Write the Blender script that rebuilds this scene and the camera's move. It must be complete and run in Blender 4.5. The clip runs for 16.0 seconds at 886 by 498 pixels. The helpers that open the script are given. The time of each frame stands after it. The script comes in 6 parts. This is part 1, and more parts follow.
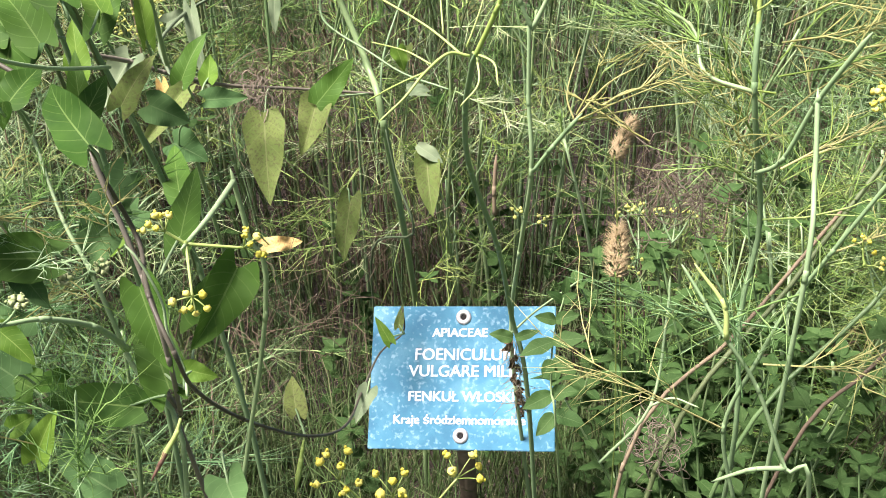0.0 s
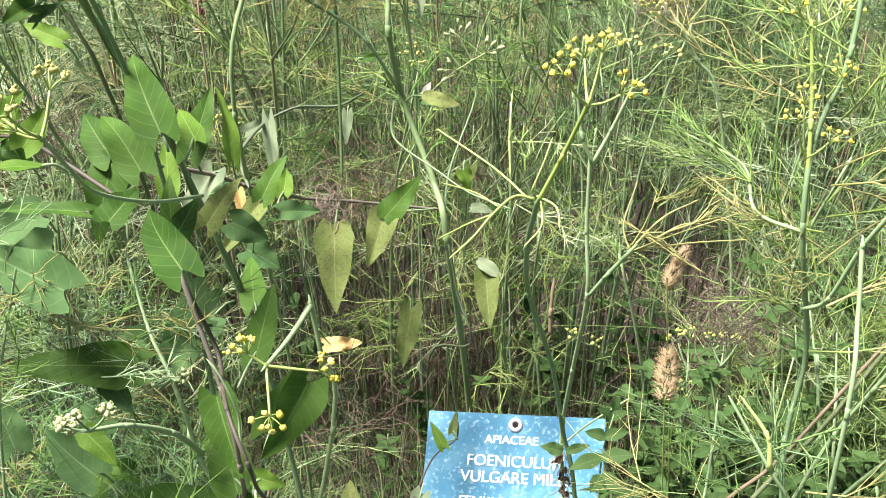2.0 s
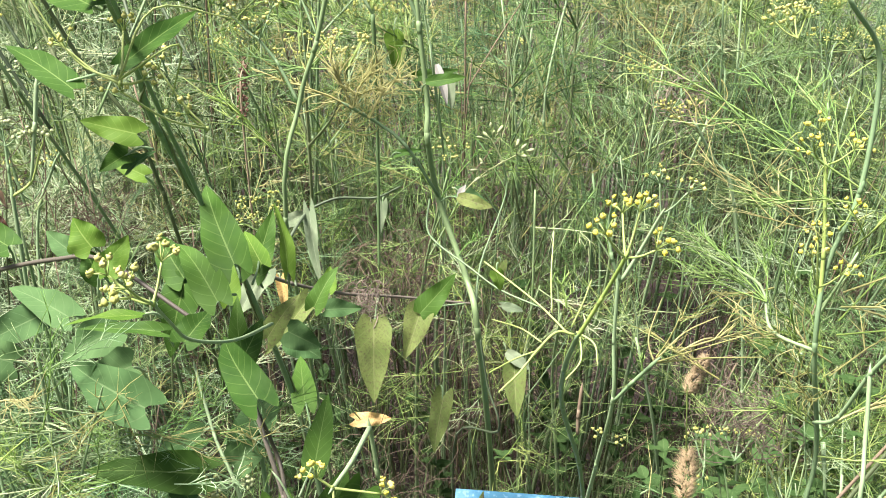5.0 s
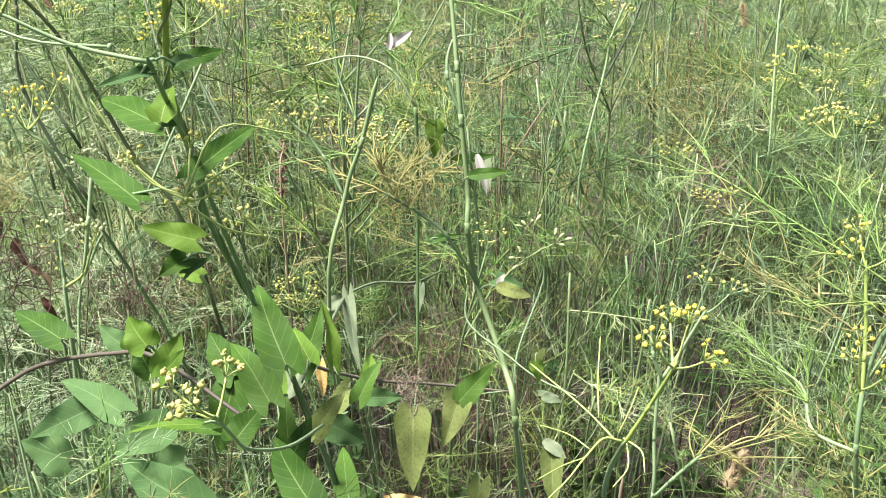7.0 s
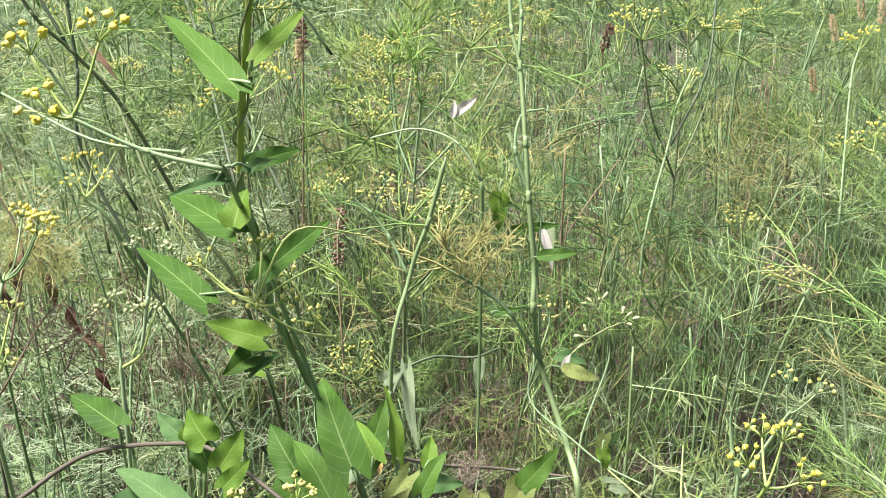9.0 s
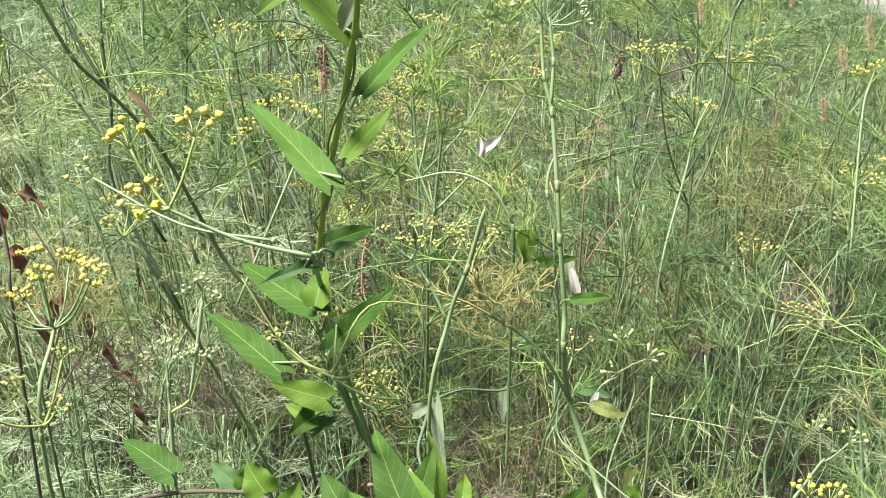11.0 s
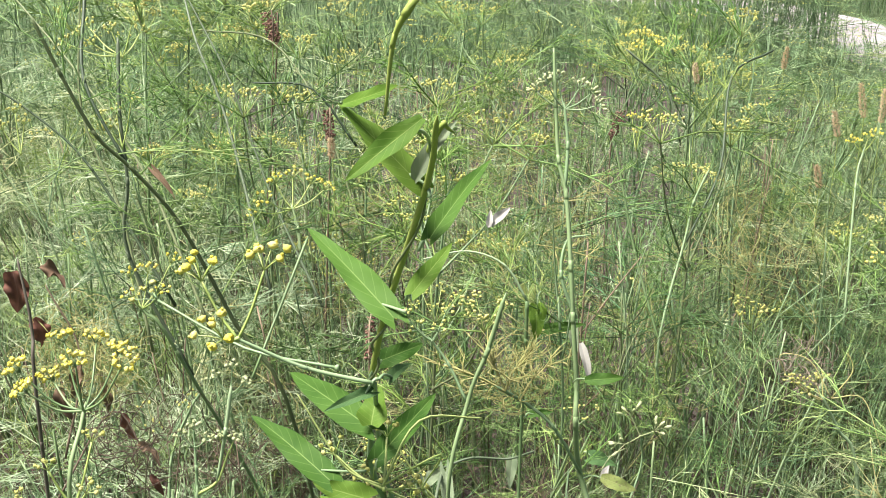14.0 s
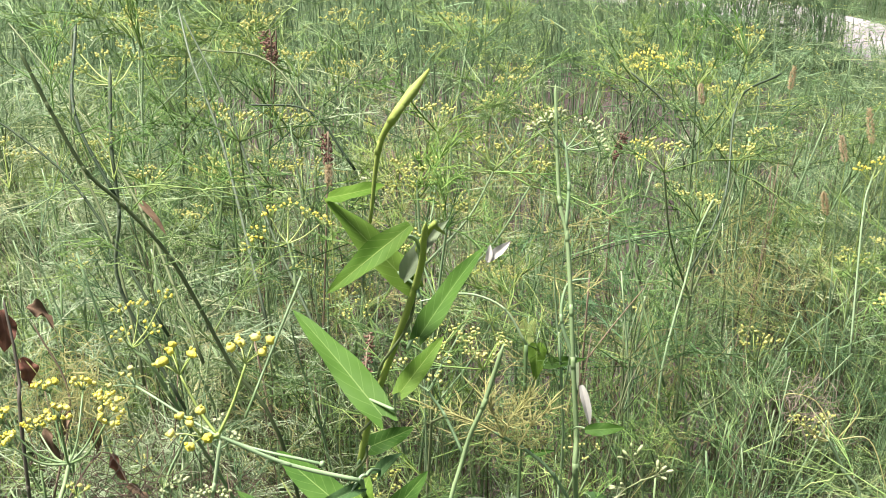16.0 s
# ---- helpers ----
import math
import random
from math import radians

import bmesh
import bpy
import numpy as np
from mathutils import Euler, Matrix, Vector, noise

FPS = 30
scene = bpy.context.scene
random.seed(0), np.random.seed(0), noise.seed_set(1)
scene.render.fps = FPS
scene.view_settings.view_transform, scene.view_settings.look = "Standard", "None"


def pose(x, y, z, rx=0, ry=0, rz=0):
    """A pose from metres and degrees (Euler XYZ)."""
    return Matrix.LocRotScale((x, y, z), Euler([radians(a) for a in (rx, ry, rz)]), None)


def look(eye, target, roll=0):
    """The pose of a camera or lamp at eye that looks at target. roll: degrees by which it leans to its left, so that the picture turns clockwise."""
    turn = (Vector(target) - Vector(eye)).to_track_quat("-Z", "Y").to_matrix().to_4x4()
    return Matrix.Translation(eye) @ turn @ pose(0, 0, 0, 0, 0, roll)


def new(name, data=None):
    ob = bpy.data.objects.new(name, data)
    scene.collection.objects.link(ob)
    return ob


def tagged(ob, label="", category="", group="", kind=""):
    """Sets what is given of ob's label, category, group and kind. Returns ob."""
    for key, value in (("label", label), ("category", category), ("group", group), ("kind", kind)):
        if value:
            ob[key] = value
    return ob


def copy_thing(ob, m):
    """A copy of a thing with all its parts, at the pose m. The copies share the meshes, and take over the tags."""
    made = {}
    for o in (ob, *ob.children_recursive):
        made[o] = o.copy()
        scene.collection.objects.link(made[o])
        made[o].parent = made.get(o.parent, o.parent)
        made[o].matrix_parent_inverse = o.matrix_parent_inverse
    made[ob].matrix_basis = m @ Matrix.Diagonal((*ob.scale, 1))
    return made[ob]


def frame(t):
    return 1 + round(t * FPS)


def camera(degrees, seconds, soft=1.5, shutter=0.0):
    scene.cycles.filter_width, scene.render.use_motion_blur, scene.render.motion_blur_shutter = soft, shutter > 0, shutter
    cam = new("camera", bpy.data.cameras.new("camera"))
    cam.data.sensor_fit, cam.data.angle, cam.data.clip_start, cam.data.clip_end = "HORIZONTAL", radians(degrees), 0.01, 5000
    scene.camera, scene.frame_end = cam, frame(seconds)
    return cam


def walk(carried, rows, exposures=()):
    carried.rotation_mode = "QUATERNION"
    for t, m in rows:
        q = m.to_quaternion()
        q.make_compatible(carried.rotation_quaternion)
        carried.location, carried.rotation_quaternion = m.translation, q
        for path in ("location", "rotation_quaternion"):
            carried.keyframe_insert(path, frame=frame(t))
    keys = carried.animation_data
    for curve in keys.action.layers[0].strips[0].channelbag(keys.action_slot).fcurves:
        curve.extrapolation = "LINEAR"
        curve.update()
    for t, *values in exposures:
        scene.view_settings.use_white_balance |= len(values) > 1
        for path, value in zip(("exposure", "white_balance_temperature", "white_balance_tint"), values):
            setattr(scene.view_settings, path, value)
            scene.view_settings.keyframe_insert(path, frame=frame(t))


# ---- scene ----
cam = camera(40.0, 16.0, 0.9)
PATH = [
    (0, (0.114, 0.084, 1.337), (0.079, 1.792, 0.296), -2.6),
    (0.5, (0.111, 0.084, 1.349), (0.061, 1.806, 0.334), -2.3),
    (1, (0.099, 0.07, 1.367), (0.037, 1.815, 0.392), -2.1),
    (1.5, (0.107, 0.053, 1.382), (0.007, 1.816, 0.443), -2.0),
    (2, (0.108, 0.049, 1.395), (-0.009, 1.821, 0.475), -1.5),
    (2.5, (0.109, 0.045, 1.422), (-0.027, 1.816, 0.503), -1.4),
    (3, (0.122, 0.04, 1.457), (-0.029, 1.812, 0.541), -1.7),
    (3.5, (0.114, 0.039, 1.472), (-0.012, 1.819, 0.569), -1.5),
    (3.7, (0.108, 0.037, 1.48), (-0.008, 1.819, 0.579), -1.4),
    (5.8, (0.06, -0.01, 1.534), (-0.068, 1.789, 0.67), -0.2),
    (6, (0.057, -0.009, 1.543), (-0.076, 1.793, 0.685), -0.4),
    (6.5, (0.056, -0.01, 1.548), (-0.09, 1.806, 0.724), -0.3),
    (7, (0.052, 0.0, 1.553), (-0.103, 1.828, 0.755), -0.3),
    (7.5, (0.05, 0.025, 1.548), (-0.123, 1.862, 0.776), -0.2),
    (8, (0.041, 0.046, 1.55), (-0.154, 1.886, 0.791), -0.3),
    (8.5, (0.026, 0.054, 1.569), (-0.183, 1.894, 0.814), -0.4),
    (9, (0.02, 0.057, 1.58), (-0.206, 1.901, 0.839), -0.1),
    (9.2, (0.016, 0.055, 1.587), (-0.211, 1.9, 0.851), -0.3),
    (11.3, (-0.037, 0.032, 1.649), (-0.233, 1.877, 0.903), 0.5),
    (11.5, (-0.039, 0.028, 1.654), (-0.232, 1.875, 0.911), 0.7),
    (12, (-0.045, 0.019, 1.669), (-0.229, 1.872, 0.94), 0.3),
    (12.5, (-0.052, 0.013, 1.684), (-0.235, 1.871, 0.967), 0.3),
    (13, (-0.054, 0.008, 1.694), (-0.233, 1.87, 0.988), 0.3),
    (13.5, (-0.073, 0.016, 1.705), (-0.238, 1.881, 1.001), 0.7),
    (14, (-0.084, 0.023, 1.715), (-0.247, 1.886, 1.006), 1.1),
    (14.5, (-0.09, 0.023, 1.716), (-0.254, 1.885, 1.003), 1.1),
    (15, (-0.097, 0.038, 1.735), (-0.259, 1.891, 1.002), 1.1),
    (15.5, (-0.088, 0.056, 1.744), (-0.258, 1.91, 1.015), 1.3),
    (16, (-0.083, 0.079, 1.757), (-0.251, 1.937, 1.037), 1.4),
]
walk(cam, [(t, look(eye, target, roll)) for t, eye, target, roll in PATH], [(0, 1.9, 6450, 22), (2, 2.02, 6400, 22), (8, 1.9, 6300, 22), (16, 1.77, 6300, 21)])

# ---- light ----
SUN_EL, SUN_AZ = radians(66), radians(255)
world = bpy.data.worlds.new("sky")
scene.world = world
world.use_nodes = True
sky = world.node_tree.nodes.new("ShaderNodeTexSky")
sky.sky_type, sky.sun_disc = "NISHITA", False
sky.sun_elevation, sky.sun_rotation = SUN_EL, SUN_AZ
sky.dust_density = 6.0
world.node_tree.links.new(sky.outputs[0], world.node_tree.nodes["Background"].inputs[0])
world.node_tree.nodes["Background"].inputs[1].default_value = 0.042
sun = new("sun", bpy.data.lights.new("sun", "SUN"))
sun.data.energy, sun.data.angle, sun.data.color = 5.0, radians(20), (1.0, 0.96, 0.88)
sun.matrix_world = look(Vector((math.sin(SUN_AZ) * math.cos(SUN_EL), math.cos(SUN_AZ) * math.cos(SUN_EL), math.sin(SUN_EL))) * 20, (0, 0, 0))


# ---- materials ----
def material(name):
    m = bpy.data.materials.new(name)
    m.use_nodes = True
    nt = m.node_tree
    return m, nt, nt.nodes["Principled BSDF"]


def node(nt, kind, **inputs):
    n = nt.nodes.new(kind)
    for k, v in inputs.items():
        n.inputs[k.replace("_", " ")].default_value = v
    return n


def ramp(nt, fac, stops):
    r = nt.nodes.new("ShaderNodeValToRGB")
    while len(r.color_ramp.elements) < len(stops):
        r.color_ramp.elements.new(0.5)
    for e, (p, c) in zip(r.color_ramp.elements, stops):
        e.position, e.color = p, (*c, 1)
    nt.links.new(fac, r.inputs[0])
    return r.outputs[0]


def mixed(nt, fac, a, b, mode="MIX"):
    n = nt.nodes.new("ShaderNodeMix")
    n.data_type, n.blend_type = "RGBA", mode
    for s, v in ((n.inputs[0], fac), (n.inputs[6], a), (n.inputs[7], b)):
        if isinstance(v, bpy.types.NodeSocket):
            nt.links.new(v, s)
        else:
            s.default_value = v if isinstance(v, float) else (*v, 1)
    return n.outputs[2]


def maths(nt, op, a, b=0.0, c=0.0):
    n = nt.nodes.new("ShaderNodeMath")
    n.operation = op
    for s, v in zip(n.inputs, (a, b, c)):
        if isinstance(v, bpy.types.NodeSocket):
            nt.links.new(v, s)
        else:
            s.default_value = v
    return n.outputs[0]


def noise_of(nt, scale, detail=3.0, coord="Object", w=None):
    tc = nt.nodes.new("ShaderNodeTexCoord")
    n = node(nt, "ShaderNodeTexNoise", Scale=scale, Detail=detail)
    nt.links.new(tc.outputs[coord], n.inputs["Vector"])
    return n.outputs["Fac"]


def bump(nt, p, height, strength, distance=0.002):
    b = node(nt, "ShaderNodeBump", Strength=strength, Distance=distance)
    nt.links.new(height, b.inputs["Height"])
    nt.links.new(b.outputs[0], p.inputs["Normal"])


def plant_material(name, colours, rough=0.5, glow=0.25, scale=25.0, island=True, object_mix=0.6, patch=0.0):
    """Living or dry plant tissue: colours spread by island and by object, blotched by noise, and light shines through."""
    m, nt, p = material(name)
    rnd = nt.nodes.new("ShaderNodeNewGeometry").outputs["Random Per Island"] if island else nt.nodes.new("ShaderNodeObjectInfo").outputs["Random"]
    obj = nt.nodes.new("ShaderNodeObjectInfo").outputs["Random"]
    n1 = noise_of(nt, scale)
    n2 = noise_of(nt, scale * 9, 2.0)
    mix = maths(nt, "ADD", maths(nt, "MULTIPLY", rnd, 0.30), maths(nt, "MULTIPLY", obj, 0.6 * object_mix))
    mix = maths(nt, "ADD", mix, maths(nt, "MULTIPLY", n1, 0.36))
    if patch:
        mix = maths(nt, "ADD", mix, maths(nt, "SUBTRACT", maths(nt, "MULTIPLY", rnd, 0.3), 0.22))
    col = ramp(nt, mix, [(i / (len(colours) - 1) * 0.72 + 0.1, c) for i, c in enumerate(colours)])
    if patch:
        where = nt.nodes.new("ShaderNodeNewGeometry").outputs["Position"]
        for scale_of, tone, most in ((1.7, (0.78, 1.0, 0.92), 1.0), (2.6, (1.22, 1.04, 0.8), 1.0), (5.0, (0.8, 0.84, 0.72), 0.9)):
            g = node(nt, "ShaderNodeTexNoise", Scale=scale_of, Detail=2.0)
            nt.links.new(where, g.inputs["Vector"])
            f = ramp(nt, g.outputs["Fac"], [(0.47, (0, 0, 0)), (0.62, (most * patch, most * patch, most * patch))])
            col = mixed(nt, f, col, tone, "MULTIPLY")
    col = mixed(nt, maths(nt, "MULTIPLY", n2, 0.5), col, (0.5, 0.5, 0.5), "SOFT_LIGHT")
    nt.links.new(col, p.inputs["Base Color"])
    p.inputs["Roughness"].default_value = rough
    p.inputs["Specular IOR Level"].default_value = 0.22
    if glow:
        tr = nt.nodes.new("ShaderNodeBsdfTranslucent")
        nt.links.new(col, tr.inputs[0])
        mx = node(nt, "ShaderNodeMixShader", Fac=glow)
        out = nt.nodes["Material Output"]
        nt.links.new(p.outputs[0], mx.inputs[1])
        nt.links.new(tr.outputs[0], mx.inputs[2])
        nt.links.new(mx.outputs[0], out.inputs[0])
    bump(nt, p, n2, 0.25, 0.001)
    return m


def leaf_material(name, dark, light, vein, rough=0.42, glow=0.25, spots=None):
    """Broad leaf: blotched blade with a pale midrib and side veins laid out along the blade."""
    m, nt, p = material(name)
    uv = nt.nodes.new("ShaderNodeTexCoord").outputs["UV"]
    sep = nt.nodes.new("ShaderNodeSeparateXYZ")
    nt.links.new(uv, sep.inputs[0])
    u = maths(nt, "ABSOLUTE", maths(nt, "SUBTRACT", sep.outputs[0], 0.5))
    v = sep.outputs[1]
    mid = maths(nt, "LESS_THAN", u, 0.019)
    s = maths(nt, "FRACT", maths(nt, "MULTIPLY", maths(nt, "SUBTRACT", v, maths(nt, "MULTIPLY", u, 0.42)), 8.0))
    side = maths(nt, "LESS_THAN", maths(nt, "ABSOLUTE", maths(nt, "SUBTRACT", s, 0.5)), 0.045)
    veins = maths(nt, "MAXIMUM", mid, maths(nt, "MULTIPLY", side, 0.4))
    obj = nt.nodes.new("ShaderNodeObjectInfo").outputs["Random"]
    n1, n2 = noise_of(nt, 45.0, 4.0), noise_of(nt, 400.0, 2.0)
    f = maths(nt, "ADD", maths(nt, "MULTIPLY", n1, 0.8), maths(nt, "MULTIPLY", obj, 0.4))
    col = ramp(nt, f, [(0.3, dark), (0.8, light)])
    if spots:
        n3 = noise_of(nt, 420.0, 3.0)
        col = mixed(nt, ramp(nt, n3, [(0.48, (0, 0, 0)), (0.7, (0.75, 0.75, 0.75))]), col, spots)
    col = mixed(nt, maths(nt, "MULTIPLY", veins, 0.6), col, vein)
    nt.links.new(col, p.inputs["Base Color"])
    p.inputs["Roughness"].default_value = rough + 0.18
    p.inputs["Specular IOR Level"].default_value = 0.09
    tr = nt.nodes.new("ShaderNodeBsdfTranslucent")
    nt.links.new(mixed(nt, 0.5, col, light), tr.inputs[0])
    mx = node(nt, "ShaderNodeMixShader", Fac=glow)
    nt.links.new(p.outputs[0], mx.inputs[1])
    nt.links.new(tr.outputs[0], mx.inputs[2])
    nt.links.new(mx.outputs[0], nt.nodes["Material Output"].inputs[0])
    h = maths(nt, "ADD", maths(nt, "ADD", maths(nt, "MULTIPLY", n2, 0.15), maths(nt, "MULTIPLY", n1, 2.2)), maths(nt, "MULTIPLY", veins, -1.0))
    bump(nt, p, h, 0.4, 0.0009)
    return m


STEM = plant_material("fennel_stem", [(0.075, 0.13, 0.05), (0.125, 0.195, 0.078), (0.19, 0.265, 0.125)], 0.38, 0.0, 18.0, False)
STEM_MID = plant_material("fennel_stem_dull", [(0.062, 0.09, 0.036), (0.10, 0.13, 0.055), (0.15, 0.18, 0.085)], 0.55, 0.0, 18.0, False)
STEM_PALE = plant_material("fennel_stem_pale", [(0.11, 0.18, 0.085), (0.16, 0.245, 0.118), (0.22, 0.305, 0.16)], 0.42, 0.0, 18.0, False)
STEM_LIME = plant_material("fennel_stem_lime", [(0.18, 0.26, 0.06), (0.24, 0.32, 0.085), (0.31, 0.38, 0.13)], 0.5, 0.0, 18.0, False)
SHOOT = plant_material("furled_shoot", [(0.18, 0.25, 0.045), (0.25, 0.32, 0.07), (0.33, 0.38, 0.11)], 0.6, 0.15, 60.0, False)
STEM_DARK = plant_material("stem_dark", [(0.03, 0.05, 0.026), (0.05, 0.075, 0.038), (0.09, 0.12, 0.07)], 0.5, 0.0, 18.0, False)
STEM_PURPLE = plant_material("stem_purple", [(0.05, 0.045, 0.033), (0.085, 0.077, 0.057), (0.155, 0.14, 0.108)], 0.5, 0.0, 18.0, False)
STEM_DRY = plant_material("stem_dry", [(0.07, 0.052, 0.036), (0.14, 0.108, 0.07), (0.25, 0.20, 0.13)], 0.8, 0.0, 18.0, False)
FROND = plant_material("fennel_frond", [(0.04, 0.085, 0.022), (0.09, 0.16, 0.048), (0.17, 0.265, 0.088), (0.30, 0.39, 0.155)], 0.44, 0.25, 6.0, patch=0.9)
FROND_BRIGHT = plant_material("fennel_frond_bright", [(0.09, 0.17, 0.035), (0.19, 0.31, 0.085), (0.34, 0.45, 0.16)], 0.44, 0.28, 6.0, patch=0.8)
FROND_GREY = plant_material("fennel_frond_glaucous", [(0.04, 0.085, 0.034), (0.085, 0.16, 0.068), (0.155, 0.26, 0.115), (0.29, 0.40, 0.195)], 0.44, 0.25, 6.0, patch=0.9)
FROND_PALE = plant_material("fennel_frond_pale", [(0.13, 0.205, 0.10), (0.26, 0.365, 0.195), (0.40, 0.50, 0.30), (0.52, 0.60, 0.40)], 0.45, 0.25, 6.0, patch=0.7)
# Lightened frond colours for the far stand: distance haze put into the colour.
FROND_FAR = plant_material("fennel_frond_haze_tint", [(0.08, 0.145, 0.06), (0.16, 0.25, 0.115), (0.26, 0.37, 0.18), (0.40, 0.50, 0.28)], 0.44, 0.25, 6.0, patch=0.8)
FROND_YELLOW = plant_material("fennel_frond_yellow", [(0.19, 0.21, 0.06), (0.31, 0.315, 0.115), (0.42, 0.40, 0.18)], 0.6, 0.3, 6.0)
FROND_RUST = plant_material("dried_thread", [(0.085, 0.068, 0.05), (0.15, 0.122, 0.092), (0.24, 0.20, 0.155)], 0.85, 0.15, 6.0)
FROND_DRY = plant_material("fennel_frond_dry", [(0.04, 0.03, 0.021), (0.085, 0.063, 0.043), (0.165, 0.127, 0.086)], 0.85, 0.15, 6.0)
GRASS = plant_material("grass_blade", [(0.032, 0.0704, 0.0192), (0.0576, 0.115, 0.032), (0.096, 0.154, 0.0512), (0.179, 0.173, 0.0896)], 0.5, 0.3, 6.0)
FLOWER = plant_material("flower_yellow", [(0.54, 0.48, 0.04), (0.64, 0.58, 0.08), (0.68, 0.64, 0.20)], 0.6, 0.2, 300.0)
FLOWER_PALE = plant_material("flower_pale", [(0.32, 0.36, 0.08), (0.42, 0.44, 0.12), (0.50, 0.49, 0.18)], 0.6, 0.2, 300.0)
FRUIT = plant_material("fruit_green", [(0.21, 0.27, 0.10), (0.29, 0.34, 0.16), (0.35, 0.39, 0.21)], 0.55, 0.1, 300.0)
LEAF = leaf_material("bindweed_leaf", (0.022, 0.062, 0.009), (0.05, 0.112, 0.017), (0.14, 0.22, 0.06))
LEAF_BRIGHT = leaf_material("bindweed_leaf_young", (0.05, 0.115, 0.013), (0.095, 0.175, 0.024), (0.20, 0.29, 0.07), glow=0.3)
LEAF_BLUE = leaf_material("bindweed_leaf_matt", (0.036, 0.084, 0.027), (0.066, 0.13, 0.044), (0.12, 0.19, 0.08), 0.6, 0.2)
LEAF_PALE = leaf_material("leaf_underside", (0.11, 0.155, 0.085), (0.17, 0.215, 0.125), (0.21, 0.25, 0.16), 0.7, 0.2)
LEAF_SPOT = leaf_material("leaf_spotted", (0.091, 0.14, 0.035), (0.154, 0.196, 0.056), (0.21, 0.238, 0.098), 0.5, 0.3, (0.077, 0.063, 0.035))
LEAF_GOLD = leaf_material("leaf_dead_yellow", (0.425, 0.289, 0.085), (0.578, 0.425, 0.17), (0.51, 0.357, 0.153), 0.7, 0.25, (0.255, 0.136, 0.0595))
LEAF_RED = leaf_material("leaf_red_brown", (0.06, 0.034, 0.024), (0.15, 0.072, 0.048), (0.14, 0.08, 0.06), 0.6, 0.25)
LEAF_BROWN = leaf_material("leaf_dead_brown", (0.06, 0.04, 0.026), (0.16, 0.115, 0.07), (0.14, 0.09, 0.05), 0.8, 0.05)
LEAF_WHITE = leaf_material("leaf_bleached", (0.21, 0.21, 0.175), (0.32, 0.32, 0.275), (0.39, 0.38, 0.33), 0.7, 0.2)
HERB = leaf_material("herb_leaf", (0.024, 0.06, 0.015), (0.052, 0.102, 0.03), (0.109, 0.166, 0.064), 0.5, 0.3)
BRISTLE = plant_material("seed_bristle", [(0.26, 0.20, 0.10), (0.36, 0.285, 0.155), (0.45, 0.37, 0.23)], 0.8, 0.4, 60.0)
DOCK = plant_material("dock_seed", [(0.09, 0.05, 0.035), (0.15, 0.085, 0.06), (0.21, 0.13, 0.09)], 0.8, 0.1, 60.0)

SOIL, nt, p = material("soil")
n1, n2, n3 = noise_of(nt, 3.0, 8.0), noise_of(nt, 60.0, 6.0), noise_of(nt, 400.0, 3.0)
c = ramp(nt, n2, [(0.3, (0.02, 0.015, 0.011)), (0.55, (0.042, 0.031, 0.024)), (0.8, (0.11, 0.083, 0.066))])
c = mixed(nt, ramp(nt, n1, [(0.42, (0, 0, 0)), (0.62, (0.6, 0.6, 0.6))]), c, (0.09, 0.066, 0.053))
nt.links.new(c, p.inputs["Base Color"])
p.inputs["Roughness"].default_value = 0.95
bump(nt, p, maths(nt, "ADD", n2, maths(nt, "MULTIPLY", n3, 0.3)), 0.9, 0.02)

LAWN, nt, p = material("lawn")
n1, n2 = noise_of(nt, 1.2, 6.0), noise_of(nt, 90.0, 4.0)
c = ramp(nt, maths(nt, "ADD", maths(nt, "MULTIPLY", n1, 0.45), maths(nt, "MULTIPLY", n2, 0.55)), [(0.3, (0.022, 0.05, 0.011)), (0.55, (0.05, 0.09, 0.022)), (0.75, (0.095, 0.125, 0.042))])
nt.links.new(c, p.inputs["Base Color"])
p.inputs["Roughness"].default_value = 0.9
bump(nt, p, n2, 1.0, 0.03)

CONCRETE, nt, p = material("concrete")
n1, n2 = noise_of(nt, 2.0, 6.0), noise_of(nt, 70.0, 5.0)
c = ramp(nt, maths(nt, "ADD", maths(nt, "MULTIPLY", n1, 0.6), maths(nt, "MULTIPLY", n2, 0.4)), [(0.3, (0.13, 0.122, 0.116)), (0.5, (0.20, 0.188, 0.18)), (0.7, (0.29, 0.272, 0.258))])
nt.links.new(c, p.inputs["Base Color"])
p.inputs["Roughness"].default_value = 0.9
bump(nt, p, n2, 0.5, 0.005)

STONE, nt, p = material("stone_grey")
n1, n2 = noise_of(nt, 6.0, 8.0), noise_of(nt, 80.0, 5.0)
c = ramp(nt, maths(nt, "ADD", maths(nt, "MULTIPLY", n1, 0.7), maths(nt, "MULTIPLY", n2, 0.3)), [(0.3, (0.08, 0.076, 0.08)), (0.55, (0.16, 0.153, 0.157)), (0.75, (0.26, 0.245, 0.24))])
nt.links.new(c, p.inputs["Base Color"])
p.inputs["Roughness"].default_value = 0.85
bump(nt, p, n2, 0.7, 0.01)

